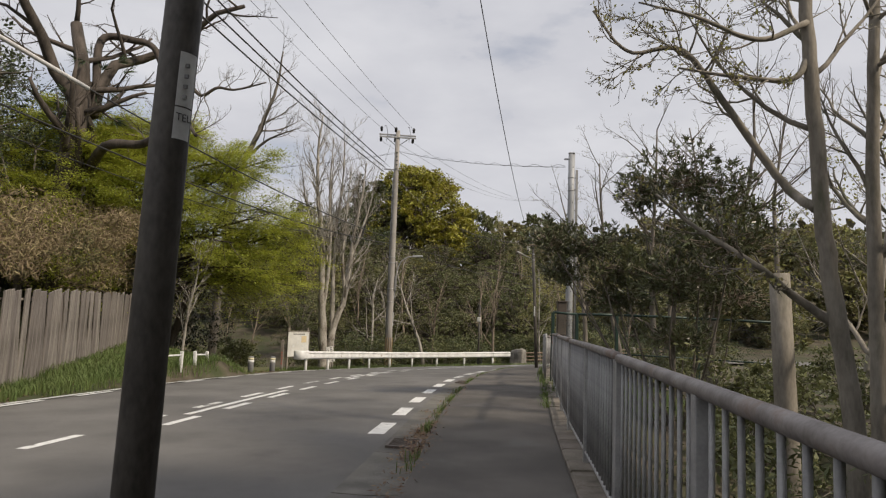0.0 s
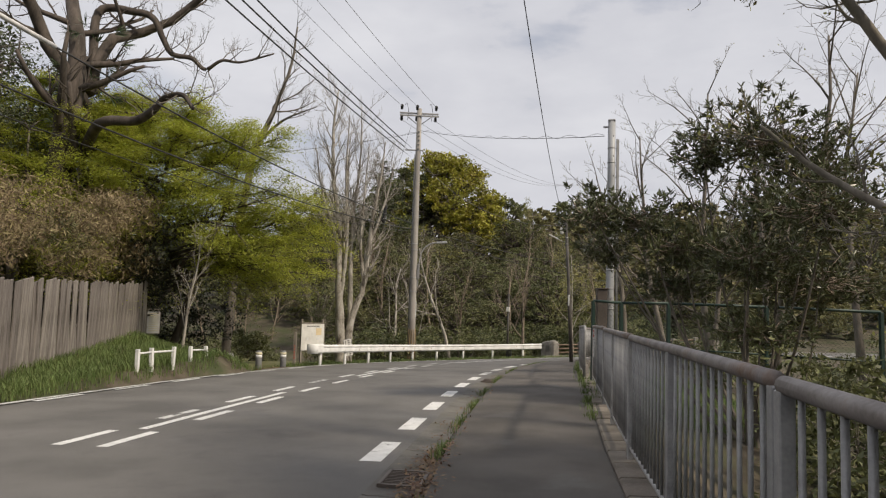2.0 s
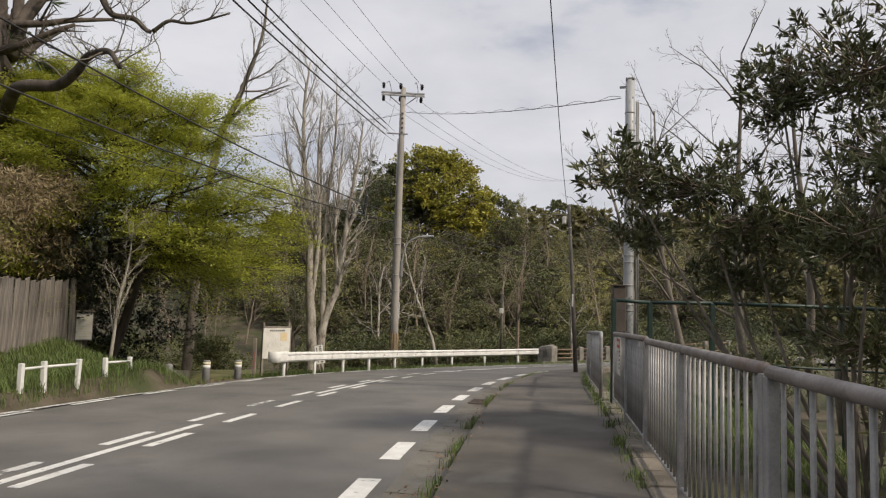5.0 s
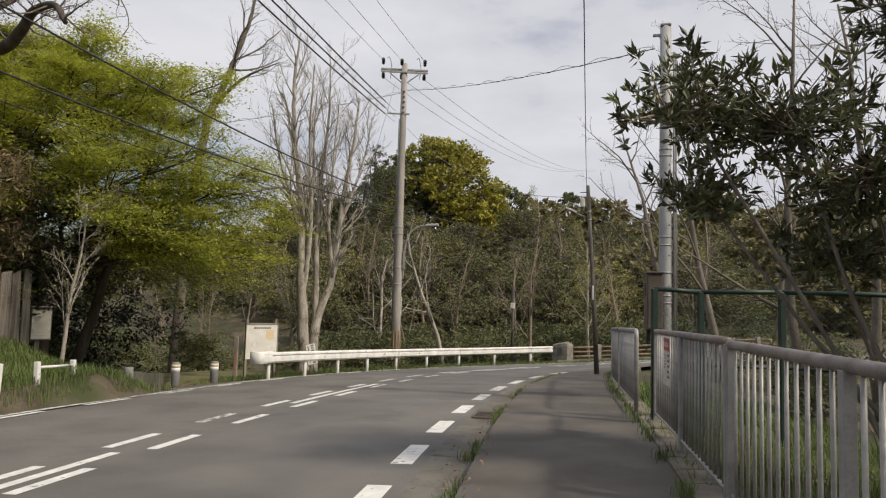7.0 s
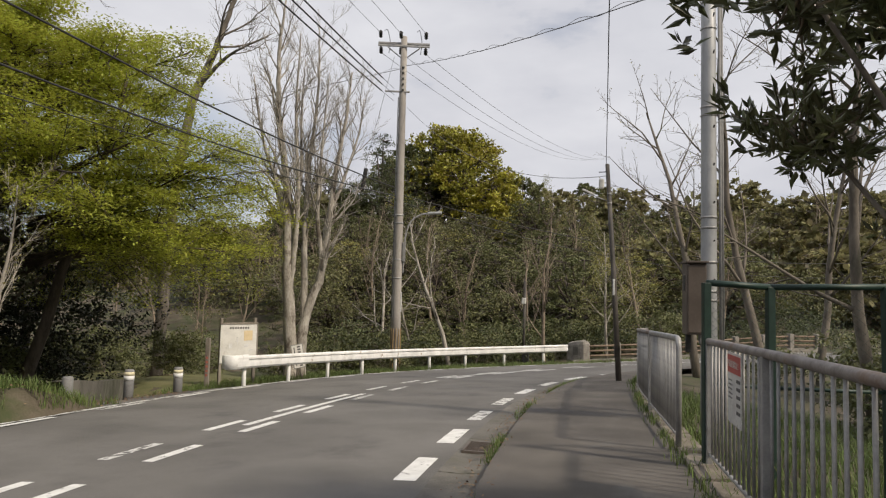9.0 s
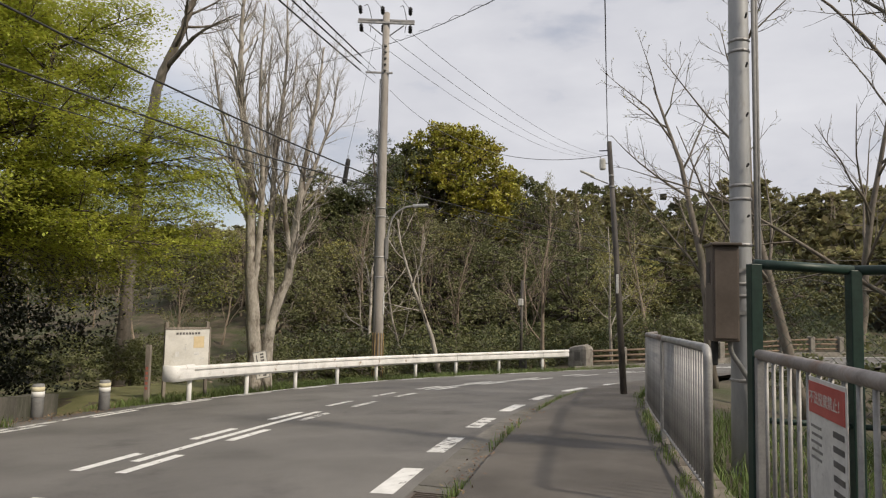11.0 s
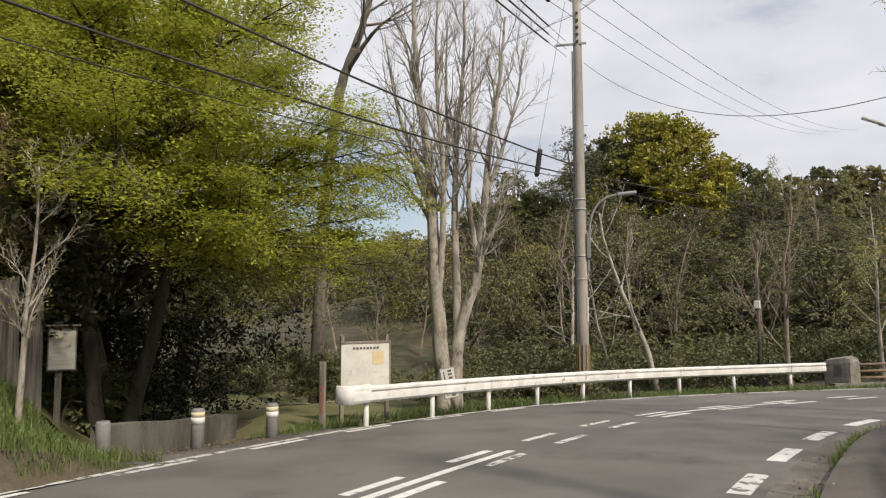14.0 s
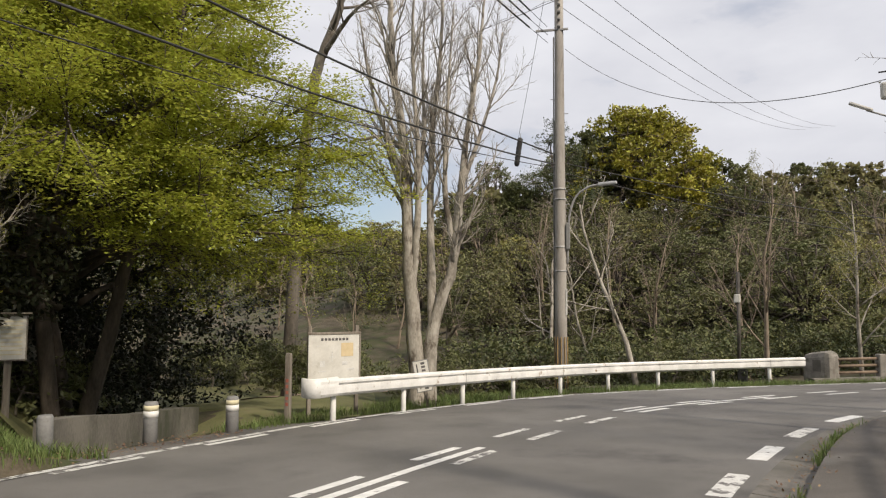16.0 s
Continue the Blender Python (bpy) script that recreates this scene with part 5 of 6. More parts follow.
# glossy bush beside the park entrance
crown_tree("green_bush", 63, -17.01, 30.32, ground_z(-17.01, 30.32), "fresh green bush with small glossy leaves beside the bollards", 1.6, [(0.5 * math.cos(k * 2.4), 0.5 * math.sin(k * 2.4), 0.35 + 0.13 * k, 0.5, 0.5, 0.4) for k in range(9)], 6500, 0.085, M_L_OLIVE, M_BARK, 0.5, 0.4, "bush")
# dark undergrowth below the green tree, the canopy's shade put into its leaf colour
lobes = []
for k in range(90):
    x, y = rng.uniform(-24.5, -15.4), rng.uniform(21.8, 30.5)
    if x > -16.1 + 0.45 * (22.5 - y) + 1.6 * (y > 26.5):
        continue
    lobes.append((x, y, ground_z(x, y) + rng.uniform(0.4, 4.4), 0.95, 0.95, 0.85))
strew("undergrowth", 62, lobes, 38000, 0.15, M_L_SHADE, "dense dark evergreen undergrowth below the green tree, coloured darker for the canopy's shade", "undergrowth", 0.45)
# tangle of branches and leaves in the valley behind the railing
lobes = []
for k in range(50):
    x, y = rng.uniform(1.4, 8.5), rng.uniform(0.5, 13.5)
    x += max(0, -0.12 * (y - 8))
    lobes.append((x, y, ground_z(x, y) + rng.uniform(0.3, 1.7), 0.8, 0.8, 0.6))
strew("valley_scrub", 63, lobes, 16000, 0.11, M_L_OLIVE, "tangled olive scrub in the valley behind the railing", "scrub", 0.35)
lines = []
for k in range(170):
    x, y = rng.uniform(1.6, 9), rng.uniform(0, 18)
    p = np.array((x, y, ground_z(x, y) - 0.1))
    d = unit(rng.normal(0, 1, 3) * np.array((1, 1, 0.5)) + np.array((0, 0, 0.9)))
    pts = [p]
    for _ in range(5):
        d = unit(d + rng.normal(0, 0.25, 3))
        pts.append(pts[-1] + d * rng.uniform(0.25, 0.6))
    lines.append((np.array(pts), np.linspace(0.016, 0.003, 6), 4))
ob = tubes("dead_branches", lines, M_BARK)
tagged(ob, "tangle of thin dead grey branches behind the railing", "branches", kind="stuff")

# ---------- grass ----------
def lawn_spots(seed, n, box_, test):
    r, out = np.random.default_rng(seed), []
    while len(out) < n:
        x, y = r.uniform(box_[0], box_[1]), r.uniform(box_[2], box_[3])
        if test(x, y):
            out.append((x, y, ground_z(x, y) - 0.02))
    return out


blades("verge_grass", 71, lawn_spots(1, 38000, (-16.8, -9.2, 3, 22.6), lambda x, y: 0.10 < beside_road(x, y)[0] < 0.6 + (-12.1 - 0.434 * (y - 12.2) + 0) * -1 - 10.0 and y - 0.55 * max(0, beside_road(x, y)[0] - 1) < 21.9 and noise.noise((x, y, 0)) > -0.42), 0.20, "fresh green grass on the bank below the board fence")
blades("rail_grass", 72, lawn_spots(2, 15000, (-13.4, 0, 24.8, 45), lambda x, y: 0.34 < beside_road(x, y)[0] < 2.3 and noise.noise((x, y, 5)) > -0.3), 0.17, "green grass and weeds under the guard rail")
blades("valley_grass", 73, lawn_spots(3, 9000, (-1.5, 5.5, 14.5, 26), lambda x, y: 0.55 < beside_road(x, y)[1] < 5), 0.24, "tall green grass behind the railing")
rng = np.random.default_rng(12)
spots = []
for k in range(150):                               # weeds in the joint between gutter and footway
    s_ = rng.uniform(L_WL.s_of(7), L_WL.s_of(31))
    if noise.noise((s_ * 0.55, 0, 0)) < -0.05:
        continue
    x, y = L_WL.at(s_, -0.05)
    for _ in range(int(rng.integers(8, 34))):
        xx, yy = x + rng.normal(0, 0.05), y + rng.normal(0, 0.12)
        spots.append((xx, yy, road_z(xx, yy) + 0.01))
blades("joint_weeds", 74, spots, 0.10, "small weeds in the joint between gutter and footway")
spots = []
for k in range(60):
    s_ = rng.uniform(L_WR.s_of(12), L_WR.s_of(29))
    x, y = L_WR.at(s_, -0.03)
    for _ in range(int(rng.integers(6, 30))):
        xx, yy = x + rng.normal(0, 0.05), y + rng.normal(0, 0.10)
        spots.append((xx, yy, road_z(xx, yy) + KERB))
blades("kerb_weeds", 75, spots, 0.11, "small weeds along the railing's kerb")
at = []
for k in range(2600):
    s_ = L_WL.s_of(rng.choice((rng.uniform(3, 12), rng.uniform(7.5, 10), rng.uniform(12, 30))))
    x, y = L_WL.at(s_, rng.normal(-0.12, 0.10))
    at.append((x, y, road_z(x, y) + 0.022 + (KERB if x > np.interp(y, WALK_L[:150, 1], WALK_L[:150, 0]) else 0)))
ob = leaves("leaf_litter", [leaf_arrays(rng, np.array(at), 0.05, 0.5, None, 1.0, 0.9)], M_DRY, None)
tagged(ob, "brown dry leaves gathered in the gutter", "leaf litter", kind="stuff")
at = []
for k in range(2500):
    y = rng.uniform(4, 24.5)
    x = np.interp(y, LEFT[:150, 1], LEFT[:150, 0]) - abs(rng.normal(0.45, 0.22)) - 0.15
    at.append((x, y, max(road_z(x, y) - 0.01, ground_z(x, y)) + 0.02))
ob = leaves("verge_litter", [leaf_arrays(rng, np.array(at), 0.055, 0.5, None, 1.0, 0.85)], M_DRY, None)
tagged(ob, "brown dry leaves along the road's outer margin", "leaf litter", kind="stuff")


# ---------- poles and wires ----------
def pole_mesh(name, h0, h1, r0, r1, mat, parent, k=16, label=""):
    z = np.linspace(h0, h1, 6)
    return tubes(name, [(np.stack([0 * z, 0 * z, z], 1), np.linspace(r0, r1, 6), k)], mat, parent, label)


def band(name, z, r, h, mat, parent):
    return tubes(name, [([(0, 0, z - h / 2), (0, 0, z + h / 2)], r, 16)], mat, parent)


def insulator(parent, x, y, z, lean):
    ob = tubes("insulator", [([(0, 0, 0), (0, 0, 0.06), (0, 0, 0.10), (0, 0, 0.16), (0, 0, 0.20), (0, 0, 0.26), (0, 0, 0.32)], (0.03, 0.075, 0.045, 0.085, 0.05, 0.08, 0.03), 10)], M_BLACK, parent, "dark ribbed insulator")
    ob.matrix_basis = pose(x, y, z, *lean)
    return ob


# concrete utility pole behind the guard rail
UX, UY = -11.15, 35.4
uz = ground_z(UX, UY)
up = thing("utility_pole", UX, UY, uz, 20, "tall grey concrete utility pole with cross-arms and a street lamp", "utility pole")
top = 11.7 - uz
pole_mesh("pole", -0.5, top, 0.185, 0.12, M_CONCPOLE, up)
for dz, dy in ((-0.22, 0.12), (-0.40, -0.12)):
    a = part("cross_arm", box_bm(0, dy, top + dz, 2.0, 0.075, 0.075, 0.008), M_GALV, up)
part("brace", box_bm(0, 0, 0, 0.75, 0.03, 0.04, 0.0, m=pose(0.33, 0.1, top - 0.62, 0, -38, 0)), M_GALV, up)
part("brace", box_bm(0, 0, 0, 0.75, 0.03, 0.04, 0.0, m=pose(-0.33, 0.1, top - 0.62, 0, 38, 0)), M_GALV, up)
for x in (-0.9, -0.12, 0.85):
    insulator(up, x, -0.16, top - 0.12, (55, 0, 0))
    insulator(up, x, 0.16, top - 0.36, (-125, 0, 0))
for k, x in enumerate((-0.75, 0.5)):
    tubes("jumper", [(spline([(x, -0.45, top + 0.05), (x + 0.1, -0.1, top + 0.22), (x + 0.2, 0.3, top - 0.1), (x + 0.15, 0.5, top - 0.5)], 6), 0.012, 5)], M_WIRE, up)
rack = part("rack", box_bm(0, -0.1, top - 2.2, 0.95, 0.06, 0.06, 0.006, m=pose(-0.2, 0, 0)), M_GALV, up)
for k in range(5):
    part("spool", box_bm(0.0, -0.17, top - 1.25 - 0.22 * k, 0.10, 0.16, 0.06, 0.02), M_GREYPLASTIC, up)
for z in (5.9, 5.6, 4.2, 3.5):
    band("band", z, 0.172, 0.05, M_GALV, up)
part("meter_box", box_bm(0.22, -0.06, 4.5, 0.12, 0.14, 0.75, 0.02), M_GREYPLASTIC, up, "grey cable box")
rod("down_pipe", (-0.19, -0.02, 1.0), (-0.16, -0.02, top - 2.4), 0.022, M_GREYPLASTIC, up)
for k in range(5):
    part("guard_slat", box_bm(0.2 * math.cos(k * 0.55 - 2.6), 0.2 * math.sin(k * 0.55 - 2.6), 0.85, 0.03, 0.03, 1.5, 0.006), M_OCHRE, up, "ochre ground guard")
part("number_plate", box_bm(0.165, -0.09, 2.6, 0.05, 0.05, 0.75, 0.01), M_TAPE, up, "white number plate")
for k in range(9):
    part("step_bolt", box_bm(0.19 if k % 2 else -0.19, 0, 5.0 + 0.45 * k, 0.14, 0.018, 0.018), M_GALV, up)
lamp = tubes("lamp_arm", [(spline([(0.2, 0.0, 3.7), (0.24, 0.0, 4.9), (0.42, -0.05, 5.6), (0.8, -0.1, 5.92), (1.15, -0.15, 5.98)], 8), 0.032, 8)], M_GALV, up, "grey curved lamp arm")
part("lamp_head", box_bm(0, 0, 0, 0.55, 0.17, 0.10, 0.035, m=pose(1.35, -0.18, 6.0, 0, -4, -8)), M_STEELPOLE, lamp, "pale street lamp head")

# steel pole with brown cabinet beside the railing
BX, BY = -1.05, 21.5
bz = ground_z(BX, BY)
bp_ = thing("steel_pole", BX, BY, bz, 0, "tall grey steel pole with riveted bands and a cable pipe", "pole")
btop = 6.85 - bz
pole_mesh("pole", -0.4, btop, 0.118, 0.100, M_STEELPOLE, bp_, 20)
part("cap", box_bm(0, 0, btop + 0.02, 0.2, 0.2, 0.06, 0.025), M_GALV, bp_)
for z in (1.0, 1.9, 2.03, 2.45, 2.95, 3.1, 4.6, 4.72, 5.9, 6.3):
    b = band("band", z, 0.123 - z * 0.0026, 0.035, M_GALV, bp_)
    for k in range(10):
        a = k * 0.628
        rr = 0.125 - z * 0.0026
        part("rivet", box_bm(rr * math.cos(a), rr * math.sin(a), z, 0.014, 0.014, 0.014), M_GALV, b)
for x, y, r in ((0.165, -0.02, 0.022), (0.20, 0.04, 0.02)):
    rod("cable_pipe", (x, y, -0.2), (x - 0.02, y, btop - 0.5), r, M_GREYPLASTIC, bp_, k=8)
for k in range(9):
    part("step_bolt", box_bm(0.06, -0.18, 2.2 + 0.55 * k, 0.018, 0.12, 0.018), M_BLACK, bp_)
part("clamp", box_bm(-0.12, 0, btop - 0.15, 0.22, 0.05, 0.05, 0.01), M_GALV, bp_)
cab = thing("cabinet", BX - 0.21, BY - 0.22, bz + 1.42, 10, "brown steel meter cabinet fixed to the grey pole", "cabinet")
part("body", box_bm(0, 0, 0.50, 0.27, 0.30, 1.0, 0.012), M_BOX, cab)
part("door", box_bm(0, -0.158, 0.50, 0.235, 0.016, 0.94, 0.006), M_BOX, cab)
part("lid", box_bm(0, -0.02, 1.015, 0.31, 0.36, 0.03, 0.008), M_BOX, cab)
part("side_window", box_bm(-0.139, -0.02, 0.72, 0.012, 0.10, 0.22, 0.004), M_BLACK, cab, "dark meter window")
part("window_rim", box_bm(-0.137, -0.02, 0.72, 0.008, 0.13, 0.25, 0.003), M_BOX, cab)
part("cable_gland", box_bm(-0.08, 0.02, -0.12, 0.07, 0.07, 0.28, 0.02), M_BLACK, cab)
tubes("flexible_pipe", [(spline([(0.08, 0.0, 0.02), (0.09, 0.0, -0.12), (0.2, 0.0, -0.3), (0.28, 0.02, -0.5), (0.28, 0.02, -1.2), (0.28, 0.02, -1.75)], 8), 0.026, 8)], M_GREYPLASTIC, cab, "grey bent cable pipe")
part("bracket", box_bm(0.22, 0.12, 0.3, 0.1, 0.12, 0.05), M_GALV, cab)
part("bracket", box_bm(0.22, 0.12, 0.75, 0.1, 0.12, 0.05), M_GALV, cab)

# dark lamp pole on the footway
LX, LY = -2.60, 28.1
lz = road_z(LX, LY) + KERB
lp = thing("lamp_pole", LX, LY, lz, 0, "thin dark wooden lamp pole leaning a little on the footway", "lamp pole")
ltop = 5.15 - lz
tubes("pole", [([(0, 0, -0.3), (-0.18, 0.35, ltop / 2), (-0.37, 0.72, ltop)], (0.07, 0.062, 0.052), 12)], M_DARKPOLE, lp)
part("lamp_box", box_bm(-0.50, 0.58, ltop - 0.52, 0.13, 0.13, 0.26, 0.04), M_BOARD, lp, "white plastic switch box")
arm = rod("lamp_arm", (-0.38, 0.62, ltop - 0.95), (-0.75, 0.5, ltop - 0.80), 0.014, M_GALV, lp, k=6)
part("lamp_tube", box_bm(0, 0, 0, 0.34, 0.07, 0.05, 0.02, m=pose(-0.82, 0.48, ltop - 0.74, 0, 24, 15)), M_BOARD, arm, "white tube lamp")
part("hook", box_bm(-0.48, 0.68, ltop - 0.2, 0.2, 0.02, 0.02), M_BLACK, lp)
for z in (0.8, 1.05):
    tubes("band", [([(-0.36 * (ltop - z) * 0 - 0.073 * z, 0.14 * z, ltop - z), (-0.073 * z, 0.14 * z, ltop - z + 0.04)], 0.06, 10)], M_GALV, lp).matrix_basis = pose(-0.37 + 0.146 * z, 0.72 - 0.28 * z, 0)
part("tag", box_bm(-0.16, 0.19, 2.25, 0.05, 0.05, 0.4, 0.01, m=pose(-0.0, 0, 0)), M_TAPE, lp, "pale tag")

# dark pole close to the footway's start
fp = thing("dark_pole", -1.47, 1.95, road_z(-1.47, 1.95) - 0.02, 0, "dark stained pole with a worn white label plate", "pole")
H_ = 7.0
tubes("pole", [([(0, 0, -0.4), (0.06, 0.02, 2.2), (0.24, 0.05, H_)], (0.070, 0.062, 0.05), 18)], M_DARKPOLE, fp)
for z0_, z1_ in ((2.13, 2.235), (2.24, 2.42)):
    rows = []
    for z in np.linspace(z0_, z1_, 4):
        cx = 0.06 + (z - 2.2) * 0.0375
        rows.append([(cx + 0.0635 * math.cos(a), 0.02 + 0.0635 * math.sin(a), z) for a in np.linspace(-0.85, 0.2, 8)])
    strip("label_plate", rows, M_TAPE, fp, "worn white label plate with unreadable marks")
for k in range(4):
    z = 2.27 + 0.035 * k
    cx = 0.06 + (z - 2.2) * 0.0375
    part("label_mark", box_bm(cx + 0.0645 * math.cos(-0.45), 0.02 + 0.0645 * math.sin(-0.45), z, 0.016, 0.010, 0.012), M_GREYPLASTIC, fp)

text = bpy.data.curves.new("label_text", 'FONT')
text.body, text.size, text.extrude = "TEL", 0.036, 0.0006
text.align_x = 'CENTER'
temp = new("label_text", text)
me = bpy.data.meshes.new_from_object(temp)
bpy.data.objects.remove(temp)
a = -0.36
link("label_text", me, M_INK, fp).matrix_basis = pose(0.06 + 0.0655 * math.cos(a), 0.02 + 0.0655 * math.sin(a), 2.19, 90, 0, math.degrees(a) + 90)

# small dark pole with a white box at the wood's edge
x, y = -7.4, 41.6
z = ground_z(x, y)
sp = thing("short_pole", x, y, z, 0, "thin dark pole with a small white box at the wood's edge", "pole")
rod("pole", (0, 0, -0.3), (0.03, 0, 2.45 - z), 0.06, M_DARKPOLE, sp, k=10)
part("white_box", box_bm(0.0, -0.08, 1.55 - z, 0.2, 0.14, 0.28, 0.03), M_BOARD, sp, "small white box")
part("meter_box", box_bm(0.12, -0.12, 0.4, 0.3, 0.2, 0.6, 0.03), M_BLACK, sp, "dark box at the foot")


def wire(name, a, b, sag, r, mat, label, n=26, twist=False):
    a, b = np.array(a, float), np.array(b, float)
    t = np.linspace(0, 1, n)[:, None]
    p = a + (b - a) * t
    p[:, 2] -= (4 * sag * t * (1 - t))[:, 0]
    o = p[0].copy()
    lines = [(p - o, r, 5)]
    ob = thing(name, *o, 0, label, "cable")
    tubes("strand", lines, mat, ob)
    if twist:
        s_ = np.linspace(0, 1, 240)[:, None]
        q = a + (b - a) * s_
        q[:, 2] -= (4 * sag * s_ * (1 - s_))[:, 0]
        L = np.linalg.norm(b - a)
        q[:, 2] += 0.045 * np.sin(s_[:, 0] * L * 4) + 0.03
        tubes("lashing", [(q - o, r * 0.6, 4)], mat, ob)
    return ob, a, b, sag


def on_wire(w, t):
    _, a, b, sag = w
    p = a + (b - a) * t
    p[2] -= 4 * sag * t * (1 - t)
    return p


cs, sn = math.cos(radians(20)), math.sin(radians(20))
arm_at = lambda x, dy, z: (UX + x * cs - dy * sn, UY + x * sn + dy * cs, z)
for k, x in enumerate((-0.9, -0.12, 0.85)):
    wire("power_line", arm_at(x, -0.4, 11.68), (-9.6 + 0.9 * k, -8, 12.6), 0.7, 0.009, M_THINWIRE, "thin bare power line between utility poles")
    wire("power_line", arm_at(x, 0.4, 11.2), (-8.5 + 1.2 * k, 82, 16.0), 1.2, 0.010, M_THINWIRE, "thin bare power line between utility poles")
for k in range(3):
    w = wire("service_line", (UX - 0.3, UY - 0.15, 9.15 + 0.24 * k), (-9.4 + 0.25 * k, -5, 10.6 + 0.35 * k), 0.55, 0.008, M_WIRE, "low service line with a thick black sleeve")
    o = np.array(w[0].location)
    pts = [on_wire(w, t) - o for t in np.linspace(0.035, 0.62, 24)]
    tubes("sleeve", [(pts, 0.024, 6)], M_BLACK, w[0], "thick black insulating sleeve")
for k, (z0_, q) in enumerate(((5.75, (-12.4, -4, 9.3)), (5.45, (-12.6, -4, 7.6)), (5.35, (-12.9, -4, 7.0)))):
    w = wire("phone_cable", (UX - 0.1, UY - 0.15, z0_), q, 1.05 + 0.12 * k, 0.022 if k < 2 else 0.011, M_WIRE, "black phone cable hung between poles")
    if k == 0:
        o = np.array(w[0].location)
        tubes("cover", [([on_wire(w, t) - o for t in np.linspace(0.556, 0.74, 12)], 0.05, 10)], M_TAPE, w[0], "pale grey plastic cable cover")
wire("phone_cable", (UX + 0.1, UY, 5.5), (9.0, 52.0, 4.0), 0.9, 0.014, M_WIRE, "black phone cable hung between poles")
wire("phone_cable", (UX + 0.1, UY, 5.2), (9.0, 50.0, 3.2), 1.0, 0.012, M_WIRE, "black phone cable hung between poles")
wire("cross_cable", (BX - 0.2, BY, 6.45), arm_at(0.1, -0.2, 10.5), 0.2, 0.010, M_THINWIRE, "grey lashed cable across the road", twist=True)
wire("cross_cable", arm_at(-0.1, -0.1, 10.4), (-34.0, 38.0, 10.2), 0.5, 0.010, M_THINWIRE, "grey lashed cable across the road", twist=True)
wire("lamp_cable", (LX - 0.4, LY + 0.72, 5.02), (-1.15, 2.0, 6.7), 0.9, 0.007, M_WIRE, "single black cable to the lamp pole")
wire("lamp_cable", (LX - 0.4, LY + 0.7, 4.85), (UX + 0.2, UY, 8.9), 0.9, 0.008, M_THINWIRE, "thin cable across the road to the lamp pole")
wire("stay_wire", (UX - 0.35, UY - 0.1, 10.9), (-13.9, 38.2, 7.1), 0.03, 0.007, M_THINWIRE, "thin steel stay wire at the pole")
g = thing("splice_closure", -13.95, 38.2, 6.15, 0, "black ribbed cable splice closure hung on the line", "splice closure")
tubes("body", [([(0.14, 0, 1.0)] + [(0.14 - 0.16 * t, 0, 1.0 - 1.0 * t) for t in np.linspace(0.05, 0.95, 12)] + [(-0.02, 0, 0)], [0.05] + [0.10, 0.085] * 6 + [0.05], 12)], M_BLACK, g)
tubes("hanger", [([(0.14, 0, 1.0), (0.15, 0, 1.15)], 0.012, 5)], M_GALV, g)


# ---------- board fence on the bank ----------
def fence_x(y):
    return -12.1 - 0.434 * (y - 12.2)


bf = thing("board_fence", fence_x(13), 13.0, ground_z(fence_x(13), 13), 0, "weathered grey plank fence with ragged mossy boards", "fence")
bo = np.array(bf.location)
rng = np.random.default_rng(3)
y = 5.0
head = math.degrees(math.atan(0.434))
while y < 22.75:
    w = rng.uniform(0.22, 0.31)
    x = fence_x(y)
    g0 = ground_z(x, y) - 0.15
    h = (1.88 + 0.02 * (y - 12.2) + rng.normal(0, 0.035)) - g0
    bm = bmesh.new()
    box(bm, 0, 0, h / 2, w - 0.02, 0.035, h, 0.006)
    for v in bm.verts:
        if v.co.z > h * 0.9:
            v.co.z += 0.05 * v.co.x / w + rng.normal(0, 0.004)
        v.co.y += 0.012 * math.sin(v.co.z * 2.2 + y)
    ob = part("board", bm, M_WOOD, bf)
    ob.matrix_basis = pose(x - bo[0] + rng.normal(0, 0.012), y - bo[1], g0 - bo[2], rng.normal(0, 1.0), rng.normal(0, 1.3), 90 + head + rng.normal(0, 2))
    y += w * math.cos(radians(head)) + rng.uniform(0.0, 0.022)
for dz in (0.45, 1.35):
    rod("cross_rail", (fence_x(5) - bo[0] - 0.08, 5 - bo[1], 0.25 + dz - bo[2]), (fence_x(22.6) - bo[0] - 0.08, 22.6 - bo[1], 0.45 + dz - bo[2]), 0.04, M_WOODPOST, bf, k=6)

# low white rail on the verge
lr = thing("low_rail", -11.3, 15.8, ground_z(-11.3, 15.8), 0, "low white painted rail with short posts in the grass", "rail")
lo = np.array(lr.location)
LRP = [(-11.28, 15.75, 0.40), (-11.33, 16.3, 0.40), (-11.42, 17.2, 0.38), (-11.56, 18.1, 0.34), (-11.85, 19.2, 0.28)]
for x, y, z in LRP:
    g0 = ground_z(x, y)
    ob = part("post", box_bm(0, 0, (z + 0.04 - g0) / 2 - 0.1, 0.085, 0.085, z + 0.24 - g0, 0.012), M_WHITE, lr)
    ob.matrix_basis = pose(x - lo[0], y - lo[1], g0 - lo[2], 0, rng.normal(0, 2), 10)
for (xa, ya, za), (xb, yb, zb) in zip(LRP[:2] + LRP[3:4], LRP[1:3] + LRP[4:5]):
    rod("bar", (xa - lo[0], ya - lo[1], za - 0.06 - lo[2]), (xb - lo[0], yb - lo[1], zb - 0.06 - lo[2]), 0.024, M_WHITE, lr, k=8)


